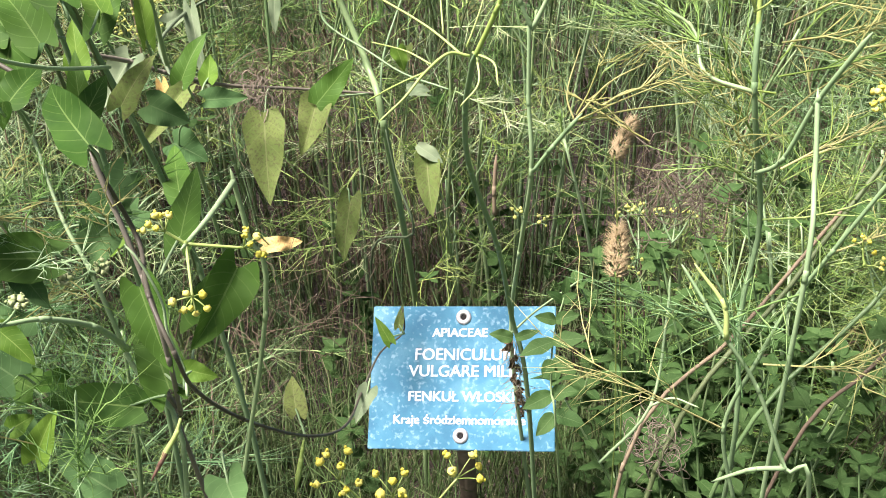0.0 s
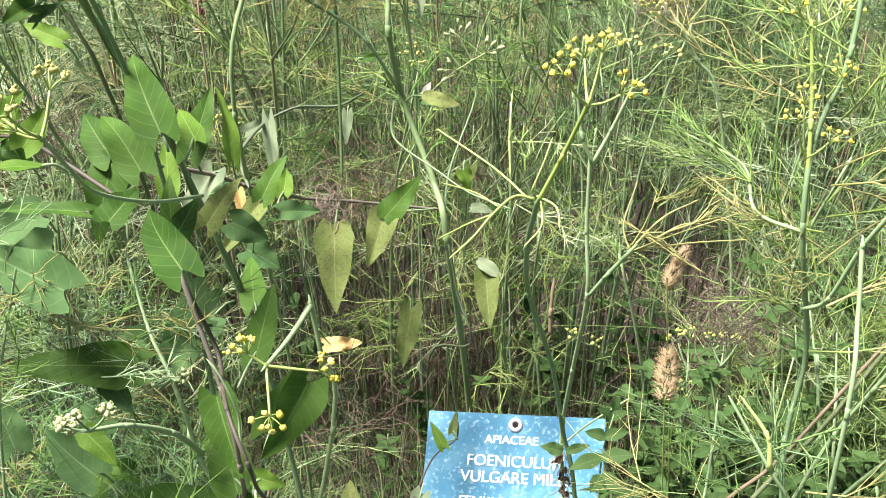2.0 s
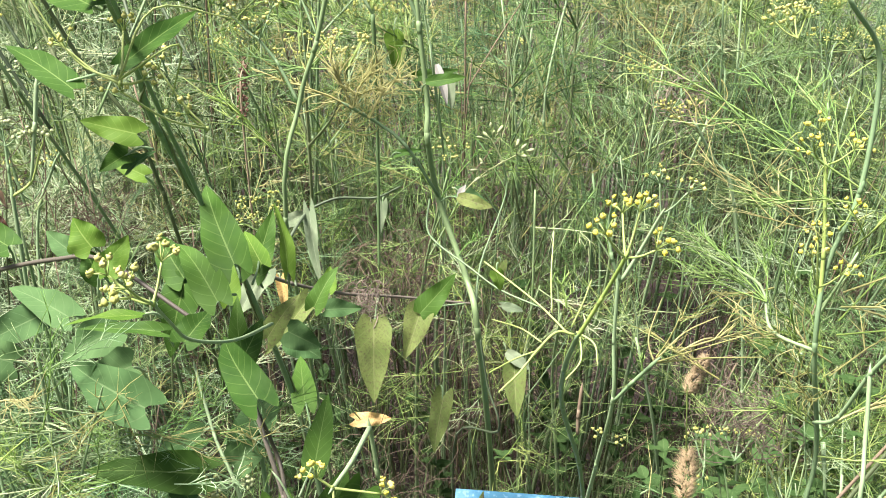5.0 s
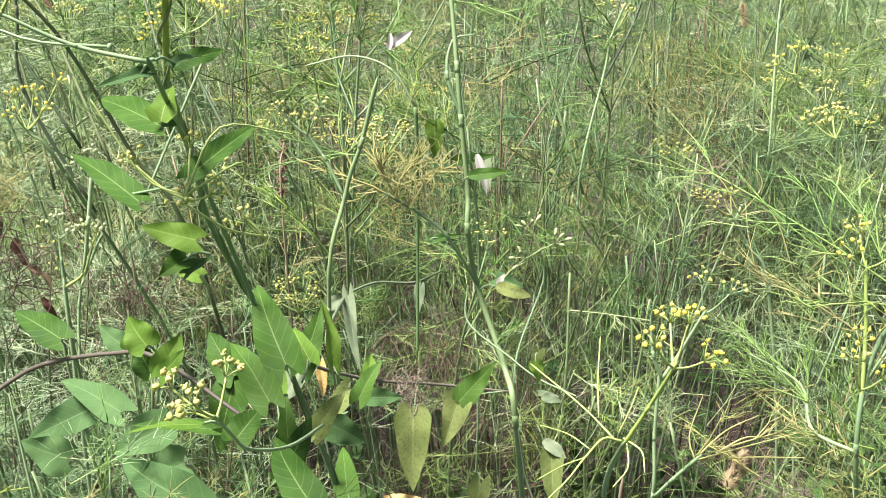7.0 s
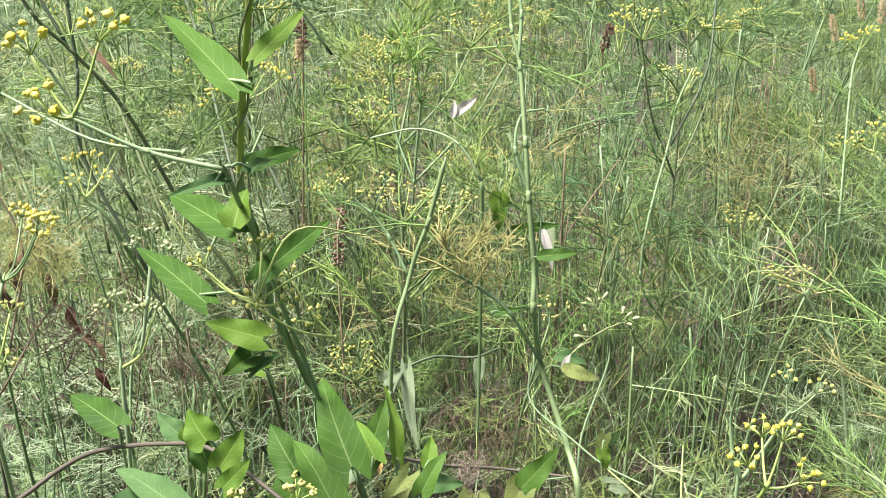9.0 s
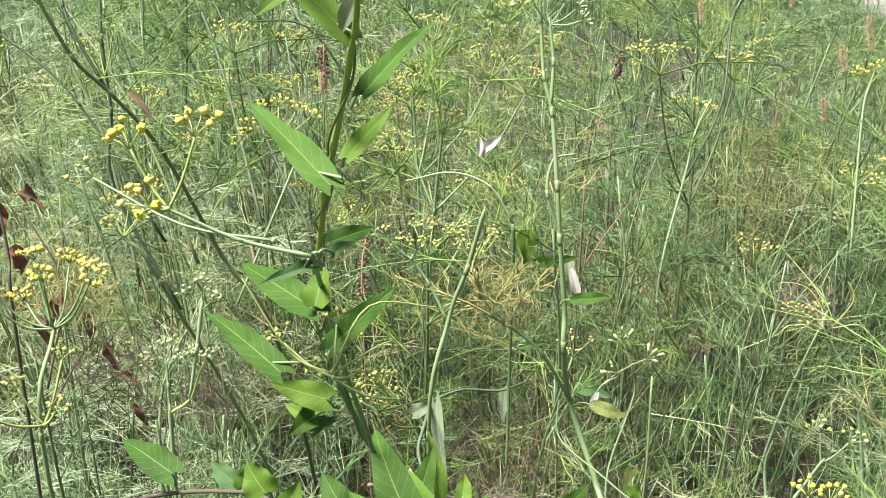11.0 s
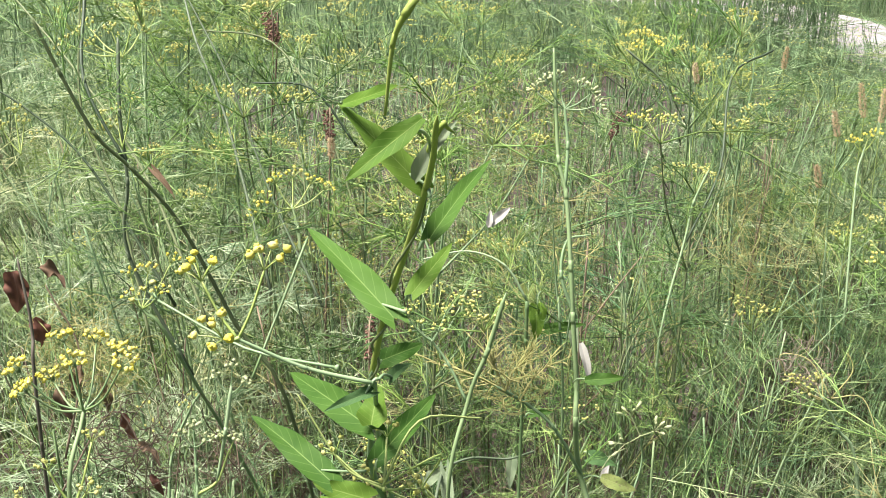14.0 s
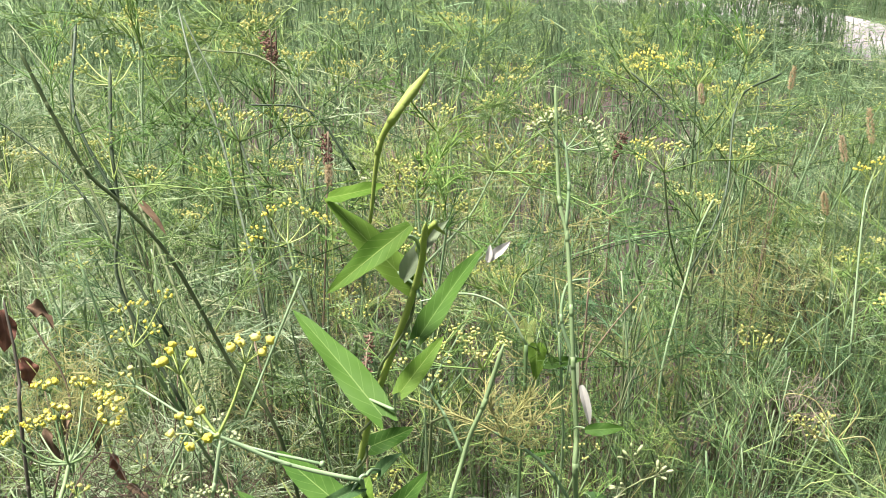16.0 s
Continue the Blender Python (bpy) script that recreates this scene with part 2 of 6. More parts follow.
BLUE, nt, p = material("plate_blue")
n1, n2, n3 = noise_of(nt, 22.0, 6.0), noise_of(nt, 190.0, 5.0), noise_of(nt, 900.0, 2.0)
c = ramp(nt, n1, [(0.3, (0.018, 0.095, 0.155)), (0.5, (0.03, 0.135, 0.205)), (0.72, (0.085, 0.215, 0.28))])
c = mixed(nt, ramp(nt, n2, [(0.55, (0, 0, 0)), (0.7, (0.4, 0.4, 0.4))]), c, (0.30, 0.44, 0.50))
c = mixed(nt, ramp(nt, n3, [(0.64, (0, 0, 0)), (0.72, (0.8, 0.8, 0.8))]), c, (0.02, 0.09, 0.16))
nt.links.new(c, p.inputs["Base Color"])
p.inputs["Roughness"].default_value = 0.6
p.inputs["Specular IOR Level"].default_value = 0.2
bump(nt, p, n2, 0.15, 0.0005)

WHITE, nt, p = material("lettering_white")
n1 = noise_of(nt, 300.0, 4.0)
nt.links.new(ramp(nt, n1, [(0.35, (0.36, 0.46, 0.52)), (0.55, (0.56, 0.60, 0.62))]), p.inputs["Base Color"])
p.inputs["Roughness"].default_value = 0.5
METAL, nt, p = material("washer_metal")
nt.links.new(ramp(nt, noise_of(nt, 400.0, 4.0), [(0.3, (0.32, 0.31, 0.30)), (0.7, (0.52, 0.50, 0.49))]), p.inputs["Base Color"])
p.inputs["Metallic"].default_value, p.inputs["Roughness"].default_value = 0.5, 0.4
BLACK, nt, p = material("bolt_dark")
nt.links.new(ramp(nt, noise_of(nt, 400.0, 4.0), [(0.3, (0.008, 0.008, 0.009)), (0.7, (0.02, 0.018, 0.016))]), p.inputs["Base Color"])
p.inputs["Roughness"].default_value = 0.85
p.inputs["Specular IOR Level"].default_value = 0.1
POST, nt, p = material("post_wood")
nt.links.new(ramp(nt, noise_of(nt, 60.0, 6.0), [(0.3, (0.10, 0.075, 0.05)), (0.7, (0.24, 0.18, 0.12))]), p.inputs["Base Color"])
p.inputs["Roughness"].default_value = 0.85


# ---- builders ----
RNG = random.Random(7)
UP = Vector((0, 0, 1))


def rnd(a, b):
    return RNG.uniform(a, b)


class Soup:
    """Gathers vertices and faces of one mesh."""

    def __init__(self):
        self.v, self.f, self.uv = [], [], {}

    def tube(self, pts, r0, r1, sides=3, tip=False):
        if tip:
            pts = [*pts, pts[-1] + (pts[-1] - pts[-2]).normalized() * r1 * 5]
        n = len(pts)
        start = len(self.v)
        side = Vector((0.3, 0.8, 0.52))
        for i, q in enumerate(pts):
            d = (pts[min(i + 1, n - 1)] - pts[max(i - 1, 0)])
            if d.length < 1e-9:
                d = Vector((0, 0, 1))
            d.normalize()
            side = side - d * side.dot(d)
            if side.length < 1e-4:
                side = d.orthogonal()
            side.normalize()
            other = d.cross(side)
            r = r0 + (r1 - r0) * i / (n - 1)
            if tip and i == n - 1:
                r = r1 * 0.2
            for k in range(sides):
                a = 2 * math.pi * k / sides
                self.v.append(q + side * (r * math.cos(a)) + other * (r * math.sin(a)))
        for i in range(n - 1):
            for k in range(sides):
                a, b = start + i * sides + k, start + i * sides + (k + 1) % sides
                self.f.append((a, b, b + sides, a + sides))
        if sides == 3:
            return
        self.f.append(tuple(start + k for k in reversed(range(sides))))
        self.f.append(tuple(start + (n - 1) * sides + k for k in range(sides)))

    def ball(self, c, r, squash=1.0, up=Vector((0, 0, 1)), rough=0.18, rows=4, seg=6):
        """A small lumpy bud."""
        start = len(self.v)
        q = up.normalized().to_track_quat("Z", "Y")
        self.v.append(c + q @ Vector((0, 0, -r * squash)))
        for i in range(1, rows):
            a = math.pi * i / rows
            for k in range(seg):
                b = 2 * math.pi * (k + 0.5 * i) / seg
                s = r * (1 + rnd(-rough, rough))
                self.v.append(c + q @ Vector((s * math.sin(a) * math.cos(b), s * math.sin(a) * math.sin(b), -s * squash * math.cos(a))))
        self.v.append(c + q @ Vector((0, 0, r * squash)))
        for k in range(seg):
            k2 = (k + 1) % seg
            self.f.append((start, start + 1 + k2, start + 1 + k))
            for i in range(rows - 2):
                o = start + 1 + i * seg
                self.f.append((o + k, o + k2, o + seg + k2, o + seg + k))
            o = start + 1 + (rows - 2) * seg
            self.f.append((o + k, o + k2, len(self.v) - 1))

    def mesh(self, name, mat, smooth=True):
        me = bpy.data.meshes.new(name)
        me.from_pydata(self.v, [], self.f)
        me.materials.append(mat)
        if smooth:
            me.shade_smooth()
        return me


def thing(name, at, label, category, group="", kind=""):
    """An empty at the base of a thing, to carry its parts."""
    ob = new(name)
    ob.location = at
    ob.empty_display_size = 0.02
    return tagged(ob, label, category, group, kind)


def origin_of(ob):
    o = Vector((0, 0, 0))
    while ob is not None:
        o += ob.location
        ob = ob.parent
    return o


def part(name, soup, mat, parent, label="", smooth=True):
    """Links a soup, given in the world's places, as one mesh under a thing or part."""
    o = origin_of(parent)
    soup.v = [v - o for v in soup.v]
    ob = new(name, soup.mesh(name, mat, smooth))
    ob.parent = parent
    return tagged(ob, label)


def curve(points, steps=5):
    """A smooth line through a few points."""
    p = [Vector(q) for q in points]
    if len(p) == 2:
        return [p[0].lerp(p[1], i / steps) for i in range(steps + 1)]
    p = [p[0] * 2 - p[1], *p, p[-1] * 2 - p[-2]]
    out = []
    for a, b, c, d in zip(p, p[1:], p[2:], p[3:]):
        for i in range(steps):
            t = i / steps
            out.append(0.5 * (2 * b + (c - a) * t + (2 * a - 5 * b + 4 * c - d) * t * t + (3 * b - a - 3 * c + d) * t ** 3))
    out.append(p[-2])
    return out


def stem(parent, points, r0, r1, mat, name="stem", label="", sides=8):
    s = Soup()
    r0, r1 = (r * 0.62 if r > 0.0028 else r for r in (r0, r1))
    line = curve(points)
    s.tube(line, r0, r1, sides, True)
    # swollen joints where the line bends
    for q in points[1:-1]:
        k = min(range(len(line)), key=lambda i: (line[i] - Vector(q)).length)
        f = k / (len(line) - 1)
        r = (r0 + (r1 - r0) * f)
        if r > 0.0012 and 0 < k < len(line) - 1:
            d = (line[k + 1] - line[k - 1]).normalized()
            s.tube([line[k] - d * r * 2.2, line[k] - d * r * 0.5, line[k] + d * r * 0.7, line[k] + d * r * 3], r * 1.1, r * 1.03, sides)
    return part(name, s, mat, parent, label)


def filament(s, base, way, length, r, sag=0.3, sides=3, steps=2):
    """One thread, bent under its own weight and drawn out to a point."""
    way = way.normalized()
    bend = Vector((rnd(-1, 1), rnd(-1, 1), rnd(-1.2, 0.5))) * sag
    pts = [base + way * (length * t) + bend * (length * t * t) for t in [i / steps for i in range(steps + 1)]]
    a = way.orthogonal().normalized()
    b = way.cross(a)
    start = len(s.v)
    for i, q in enumerate(pts[:-1]):
        k = r * (1 - 0.35 * i / steps)
        s.v += [q + a * k, q - a * (0.5 * k) + b * (0.87 * k), q - a * (0.5 * k) - b * (0.87 * k)]
    s.v.append(pts[-1])
    tip = len(s.v) - 1
    for i in range(steps):
        o = start + 3 * i
        for k in range(3):
            n = (k + 1) % 3
            s.f.append((o + k, o + n, tip) if i == steps - 1 else (o + k, o + n, o + 3 + n, o + 3 + k))
    return pts


def frond(s, base, way, length, threads=34, r=0.0006, spread=0.9, sides=3, bends=2):
    """A fennel leaf: a stalk with paired branches that split into long, forward-swept threads."""
    way = way.normalized()
    line = filament(s, base, way, length, r * 1.9, 0.45, sides, 3)
    pairs = max(2, threads // 9)
    for i in range(pairs):
        t = 0.2 + 0.75 * (i + rnd(0, 0.6)) / pairs
        q = line[0].lerp(line[1], t * 3) if t < 0.333 else line[1].lerp(line[2], t * 3 - 1) if t < 0.667 else line[2].lerp(line[3], min(1, t * 3 - 2))
        for _ in range(2):
            w = (way + Vector((rnd(-1, 1), rnd(-1, 1), rnd(-0.6, 0.8))) * spread).normalized()
            b = filament(s, q, w, length * rnd(0.3, 0.55) * (1.15 - 0.5 * t), r * 1.3, 0.5, sides, 2)
            for k in range(threads // (2 * pairs) - 1):
                u = rnd(0.1, 0.9)
                o = b[0].lerp(b[1], u * 2) if u < 0.5 else b[1].lerp(b[2], u * 2 - 1)
                w2 = (w + Vector((rnd(-1, 1), rnd(-1, 1), rnd(-0.7, 0.8))) * spread * 0.75).normalized()
                filament(s, o, w2, length * rnd(0.16, 0.42), r, 0.6, sides, bends if k % 2 else 1)


def frond_part(parent, base, way, length, mat, threads=40, r=0.0006, spread=0.8, label=""):
    s = Soup()
    frond(s, Vector(base), Vector(way), length, threads, r, spread)
    return part("feathery_leaf", s, mat, parent, label)


def flower_head(parent, tip, end, d, ball, squash, mat, mat_ray):
    """One short ray with its bud or bunch of florets."""
    s = Soup()
    s.tube([tip, tip.lerp(end, 0.5) + UP * 0.0006, end], 0.0005, 0.0004, 4)
    rays = len(s.f)
    s.ball(end, ball * rnd(0.8, 1.15), squash, d)
    if squash < 1.5:
        for _ in range(3):
            s.ball(end + d * ball * 0.45 + Vector((rnd(-1, 1), rnd(-1, 1), rnd(-1, 1))) * ball * 0.6, ball * rnd(0.3, 0.42), 1.0, d)
    ob = part("flower_head", s, mat, parent)
    ob.data.materials.append(mat_ray)
    for q in range(rays):
        ob.data.polygons[q].material_index = 1


def umbel(parent, fork, tips, mat=FLOWER, mat_ray=STEM_LIME, count=7, ball=0.0023, mini=0.0145, ray=0.0011, squash=0.75, arch=0.08):
    """A hub with rays to given tips, each ray ending in a spray of small flower heads."""
    fork = Vector(fork)
    hub = Soup()
    hub.ball(fork, ray * 1.7, 1.2)
    u = part("umbel", hub, mat_ray, parent)
    for tip in tips:
        tip = Vector(tip)
        s = Soup()
        s.tube(curve([fork, fork.lerp(tip, 0.5) - UP * arch * (tip - fork).length, tip], 4), ray, ray * 0.75, 5)
        part("ray", s, mat_ray, u)
        way = ((tip - fork).normalized() + UP * 0.7).normalized()
        base = way.orthogonal().normalized()
        for k in range(count):
            a = 2 * math.pi * (k + rnd(-0.25, 0.25)) / max(1, count - 1)
            out = 0.15 if k == count - 1 else rnd(0.8, 1.5)
            d = (way + (Matrix.Rotation(a, 3, way) @ base) * out).normalized()
            flower_head(u, tip, tip + d * mini * rnd(0.75, 1.2), d, ball, squash, mat, mat_ray)
    return u


def blade(base, tip, width, face=(0.05, -0.7, 0.7), lobe=0.22, taper=1.9, fold=0.2, curl=0.14, wave=0.055, twist=0.0, rows=14, cols=8):
    """The sheet of a broad leaf with its two basal lobes, fold along the midrib, curled tip and wavy edge."""
    base, tip = Vector(base), Vector(tip)
    d = tip - base
    length = d.length
    d.normalize()
    nrm = Vector(face)
    nrm = (nrm - d * nrm.dot(d)).normalized()
    side = d.cross(nrm)
    s = Soup()
    s.uvs = []
    ph = rnd(0, 6)
    for i in range(rows + 1):
        v = (i / rows) ** 1.25
        prof = min(1.0, 0.45 + 3.4 * v) * max(0.0, 1 - v ** min(taper, 2.7)) ** 0.92 + 0.9 * lobe * max(0.0, 1 - abs(v - 0.04) * 6) ** 1.5
        if not lobe:
            prof = max(0.0, math.sin(math.pi * (0.06 + 0.94 * v) ** 0.8)) ** 0.8
        ang = twist * v
        sd = side * math.cos(ang) + nrm * math.sin(ang)
        nn = nrm * math.cos(ang) - side * math.sin(ang)
        for k in range(cols + 1):
            u = -1 + 2 * k / cols
            along = v - 0.8 * lobe * math.sin(1.9 * abs(u)) * abs(u) ** 0.7 * (1 - v) ** 6
            lift = fold * abs(u) * width * 0.5 * prof - curl * length * v * v + curl * length * 0.25
            lift += wave * width * math.sin(v * 11 + ph + u) * u * u * prof * 2
            s.v.append(base + d * (length * along) + sd * (width * 0.5 * prof * u) + nn * lift)
            s.uvs.append((0.5 + 0.5 * u, v))
    for i in range(rows):
        for k in range(cols):
            a = i * (cols + 1) + k
            s.f.append((a, a + 1, a + cols + 2, a + cols + 1))
    return s


def leaf_mesh(s, name, mat):
    me = s.mesh(name, mat)
    layer = me.uv_layers.new(name="UVMap")
    for loop in me.loops:
        layer.data[loop.index].uv = s.uvs[loop.vertex_index]
    return me


def leaf(parent, base, tip, width, mat=LEAF, stalk=None, label="", name="leaf", **kw):
    kw = {"fold": rnd(0.12, 0.42), "curl": rnd(0.06, 0.24), "twist": rnd(-0.45, 0.45), **kw}
    s = blade(base, tip, width * 1.05, **kw)
    o = origin_of(parent)
    s.v = [v - o for v in s.v]
    ob = new(name, leaf_mesh(s, name, mat))
    ob.parent = parent
    tagged(ob, label)
    if stalk is not None:
        st = Soup()
        b, e = Vector(stalk), Vector(base)
        st.tube(curve([b, b.lerp(e, 0.5) + Vector((0, 0, 0.004)), e + (Vector(tip) - e) * 0.15], 3), 0.0012, 0.0009, 5)
        part("petiole", st, STEM_PALE, ob)
    return ob


# ---- ground and distance ----
def sheet(name, x0, x1, y0, y1, nx, ny, z, mat, rough=0.0, label=""):
    s = Soup()
    for j in range(ny + 1):
        for i in range(nx + 1):
            x, y = x0 + (x1 - x0) * i / nx, y0 + (y1 - y0) * j / ny
            s.v.append(Vector((x, y, z + rough * (noise.noise(Vector((x * 2.3, y * 2.3, 0))) + 0.5 * noise.noise(Vector((x * 9, y * 9, 3)))))))
    for j in range(ny):
        for i in range(nx):
            a = j * (nx + 1) + i
            s.f.append((a, a + 1, a + nx + 2, a + nx + 1))
    return tagged(new(name, s.mesh(name, mat)), label, kind="structure")


sheet("ground", -300, 300, -300, 300, 60, 60, -0.03, LAWN, 0.0, "green lawn reaching to the horizon")


def bed(name, mat, label):
    """Soil of the bed: a low, uneven mound with a ragged rim that dips under the lawn."""
    s = Soup()
    rings, spokes = 70, 150
    for i in range(rings + 1):
        for k in range(spokes):
            a = 2 * math.pi * k / spokes
            t = i / rings
            rim = 1 + 0.10 * noise.noise(Vector((math.cos(a) * 2, math.sin(a) * 2, 5))) + 0.04 * noise.noise(Vector((math.cos(a) * 9, math.sin(a) * 9, 7)))
            x, y = 2.7 * rim * t * math.cos(a), 4.3 + 4.1 * rim * t * math.sin(a)
            z = 0.022 * (noise.noise(Vector((x * 2.3, y * 2.3, 0))) + 0.5 * noise.noise(Vector((x * 9, y * 9, 3)))) - 0.09 * max(0, (t - 0.93) / 0.07) ** 2
            s.v.append(Vector((x, y, z)))
    for i in range(rings):
        for k in range(spokes):
            a, b = i * spokes + k, i * spokes + (k + 1) % spokes
            s.f.append((a, a + spokes, b + spokes, b))
    return tagged(new(name, s.mesh(name, mat)), label, kind="structure")


bed("garden_bed_soil", SOIL, "dark crumbly soil of a planting bed")


def strip(name, line, width, height, mat, label):
    """A low slab along a line on the ground."""
    s = Soup()
    pts = curve(line, 6)
    for i, q in enumerate(pts):
        d = (pts[min(i + 1, len(pts) - 1)] - pts[max(i - 1, 0)]).normalized()
        n = Vector((-d.y, d.x, 0))
        for w, z in ((-0.5, -0.06), (-0.5, height - 0.012), (-0.485, height), (0.485, height), (0.5, height - 0.012), (0.5, -0.06)):
            s.v.append(q + n * width * w + Vector((0, 0, z)))
    for i in range(len(pts) - 1):
        for k in range(5):
            a = i * 6 + k
            s.f.append((a, a + 6, a + 7, a + 1))
    return tagged(new(name, s.mesh(name, mat, False)), label, kind="structure")


strip("path", [(-14, 12.4, 0), (-4, 11.5, 0), (0.6, 11.0, 0), (1.8, 10.13, 0), (2.14, 9.53, 0), (2.37, 9.06, 0), (3.2, 7.3, 0), (5.5, 3.5, 0)], 0.95, 0.03, CONCRETE, "pale concrete garden path beyond the bed")


def boulder(at, size, turn):
    bm = bmesh.new()
    bmesh.ops.create_icosphere(bm, subdivisions=4, radius=1)
    for v in bm.verts:
        k = 1 + 0.22 * noise.noise(v.co * 1.6 + Vector(at)) + 0.06 * noise.noise(v.co * 6)
        v.co = Vector((v.co.x * size[0], v.co.y * size[1], v.co.z * size[2])) * k
    me = bpy.data.meshes.new("stone")
    bm.to_mesh(me)
    bm.free()
    me.shade_smooth()
    me.materials.append(STONE)
    ob = new("stone", me)
    ob.matrix_world = pose(*at, 0, 0, turn)
    return tagged(ob, "weathered grey stone lying at the bed's edge", "stone", "stones at the bed's edge")


boulder((1.30, 4.3, 0.15), (0.23, 0.18, 0.29), 20)


# ---- the plant label ----
def plant_label():
    tl, tr, bl = Vector((0.001, 1.315, 0.508)), Vector((0.222, 1.287, 0.518)), Vector((0.003, 1.189, 0.391))
    ex = (tr - tl).normalized()
    ey = (tl - bl)
    ey = (ey - ex * ey.dot(ex)).normalized()
    ez = ex.cross(ey)
    w, h = 0.221, 0.172
    c = (tr + tl) / 2 - ey * h / 2
    m = Matrix((ex, ey, ez)).transposed().to_4x4()
    m.translation = c
    sign = new("plant_label")
    sign.matrix_world = m
    tagged(sign, "blue enamelled botanical label with white lettering on a stake", "sign")

    def put(name, bm, mat, parent=sign, label="", at=None):
        me = bpy.data.meshes.new(name)
        bm.to_mesh(me)
        bm.free()
        me.materials.append(mat)
        ob = new(name, me)
        ob.parent = parent
        if at is not None:
            ob.matrix_local = at
        return tagged(ob, label)

    bm = bmesh.new()
    bmesh.ops.create_cube(bm, size=1, matrix=Matrix.Diagonal((w, h, 0.003, 1)))
    bmesh.ops.bevel(bm, geom=bm.edges[:], offset=0.0008, segments=2, affect="EDGES")
    # hardly noticeable dents
    bmesh.ops.subdivide_edges(bm, edges=[e for e in bm.edges if e.calc_length() > 0.1], cuts=8, use_grid_fill=True)
    for v in bm.verts:
        v.co.z += 0.0002 * math.sin(v.co.x * 60) * math.sin(v.co.y * 50)
    put("plate", bm, BLUE)
    for y in (h / 2 - 0.0135, -h / 2 + 0.0165):
        bm = bmesh.new()
        ring = 20
        rows = ((0.0092, 0.0), (0.0092, 0.0012), (0.0080, 0.0024), (0.0050, 0.0026), (0.0036, 0.0016), (0.0034, 0.0))
        vs = [[bm.verts.new((r * math.cos(2 * math.pi * k / ring), r * math.sin(2 * math.pi * k / ring), z)) for k in range(ring)] for r, z in rows]
        for a, b in zip(vs, vs[1:]):
            for k in range(ring):
                bm.faces.new((a[k], a[(k + 1) % ring], b[(k + 1) % ring], b[k]))
        for f in bm.faces:
            f.smooth = True
        wsh = put("washer", bm, METAL, label="grey metal washer", at=Matrix.Translation((0.0, y, 0.0016)))
        bm = bmesh.new()
        bmesh.ops.create_cone(bm, cap_ends=True, segments=16, radius1=0.0036, radius2=0.0030, depth=0.0024, matrix=Matrix.Translation((0, 0, 0.0008)))
        put("bolt", bm, BLACK, wsh, "dark bolt head")

    def line(text, y, size, x=0.0, thick=0.0):
        cu = bpy.data.curves.new("lettering", "FONT")
        cu.body, cu.align_x, cu.size, cu.extrude, cu.offset = text, "CENTER", size, 0.0003, thick
        tmp = bpy.data.objects.new("lettering", cu)
        scene.collection.objects.link(tmp)
        me = bpy.data.meshes.new_from_object(tmp.evaluated_get(bpy.context.evaluated_depsgraph_get()))
        bpy.data.objects.remove(tmp)
        me.materials.clear()
        me.materials.append(WHITE)
        bm = bmesh.new()
        bm.from_mesh(me)
        again = [e for e in bmesh.ops.duplicate(bm, geom=bm.verts[:] + bm.edges[:] + bm.faces[:])["geom"] if isinstance(e, bmesh.types.BMVert)]
        bmesh.ops.translate(bm, verts=again, vec=(0.0007, 0.0003, -0.00012))
        bm.to_mesh(me)
        bm.free()
        ob = new("lettering", me)
        ob.parent = sign
        ob.location = (x, y, 0.0019)
        tagged(ob, "white painted lettering")

    line("APIACEAE", h / 2 - 0.0375, 0.0150, -0.004)
    line("FOENICULUM", h / 2 - 0.0655, 0.0195, 0.002)
    line("VULGARE MILL.", h / 2 - 0.0855, 0.0195, 0.002)
    line("FENKUŁ WŁOSKI", h / 2 - 0.1150, 0.0168, -0.001)
    line("Kraje śródziemnomorskie", h / 2 - 0.1420, 0.0148, -0.003)
    # the stake behind
    s = Soup()
    top, foot = c - ez * 0.016 + ey * 0.05, Vector((c.x + 0.005, c.y + 0.11, -0.02))
    s.tube([top, c - ez * 0.022 - ey * 0.04, foot], 0.011, 0.012, 8)
    inv = m.inverted()
    s.v = [inv @ v for v in s.v]
    ob = new("stake", s.mesh("stake", POST))
    ob.parent = sign
    tagged(ob, "weathered wooden stake")


plant_label()

# ---- the bindweed that climbs beside the label ----
vine = thing("bindweed", (-0.17, 0.98, 0.0), "climbing bindweed with arrow-shaped green leaves on a tall stalk", "plant")
stem(vine, [(-0.17, 0.98, 0.0), (-0.10, 1.02, 0.40), (-0.13, 1.03, 0.75), (-0.178, 0.985, 1.0), (-0.214, 0.906, 1.166), (-0.212, 0.865, 1.235), (-0.197, 0.769, 1.334)], 0.0046, 0.0040, STEM_PALE)
stem(vine, [(-0.197, 0.769, 1.334), (-0.184, 0.741, 1.393), (-0.15, 0.668, 1.508), (-0.142, 0.632, 1.552)], 0.0040, 0.0016, SHOOT)
VINE = [(-0.17, 0.98, 0.0), (-0.10, 1.02, 0.40), (-0.13, 1.03, 0.75), (-0.178, 0.985, 1.0), (-0.214, 0.906, 1.166), (-0.212, 0.865, 1.235), (-0.197, 0.769, 1.334), (-0.184, 0.741, 1.393), (-0.15, 0.668, 1.508)]
strand = [q + Vector((math.cos(i * 0.9), math.sin(i * 0.9), 0)) * 0.0036 for i, q in enumerate(curve(VINE, 9))]
stem(vine, strand[18:], 0.0013, 0.0008, STEM_MID, "twining_shoot", "thin dull green strand twisted round the stalk", 6)
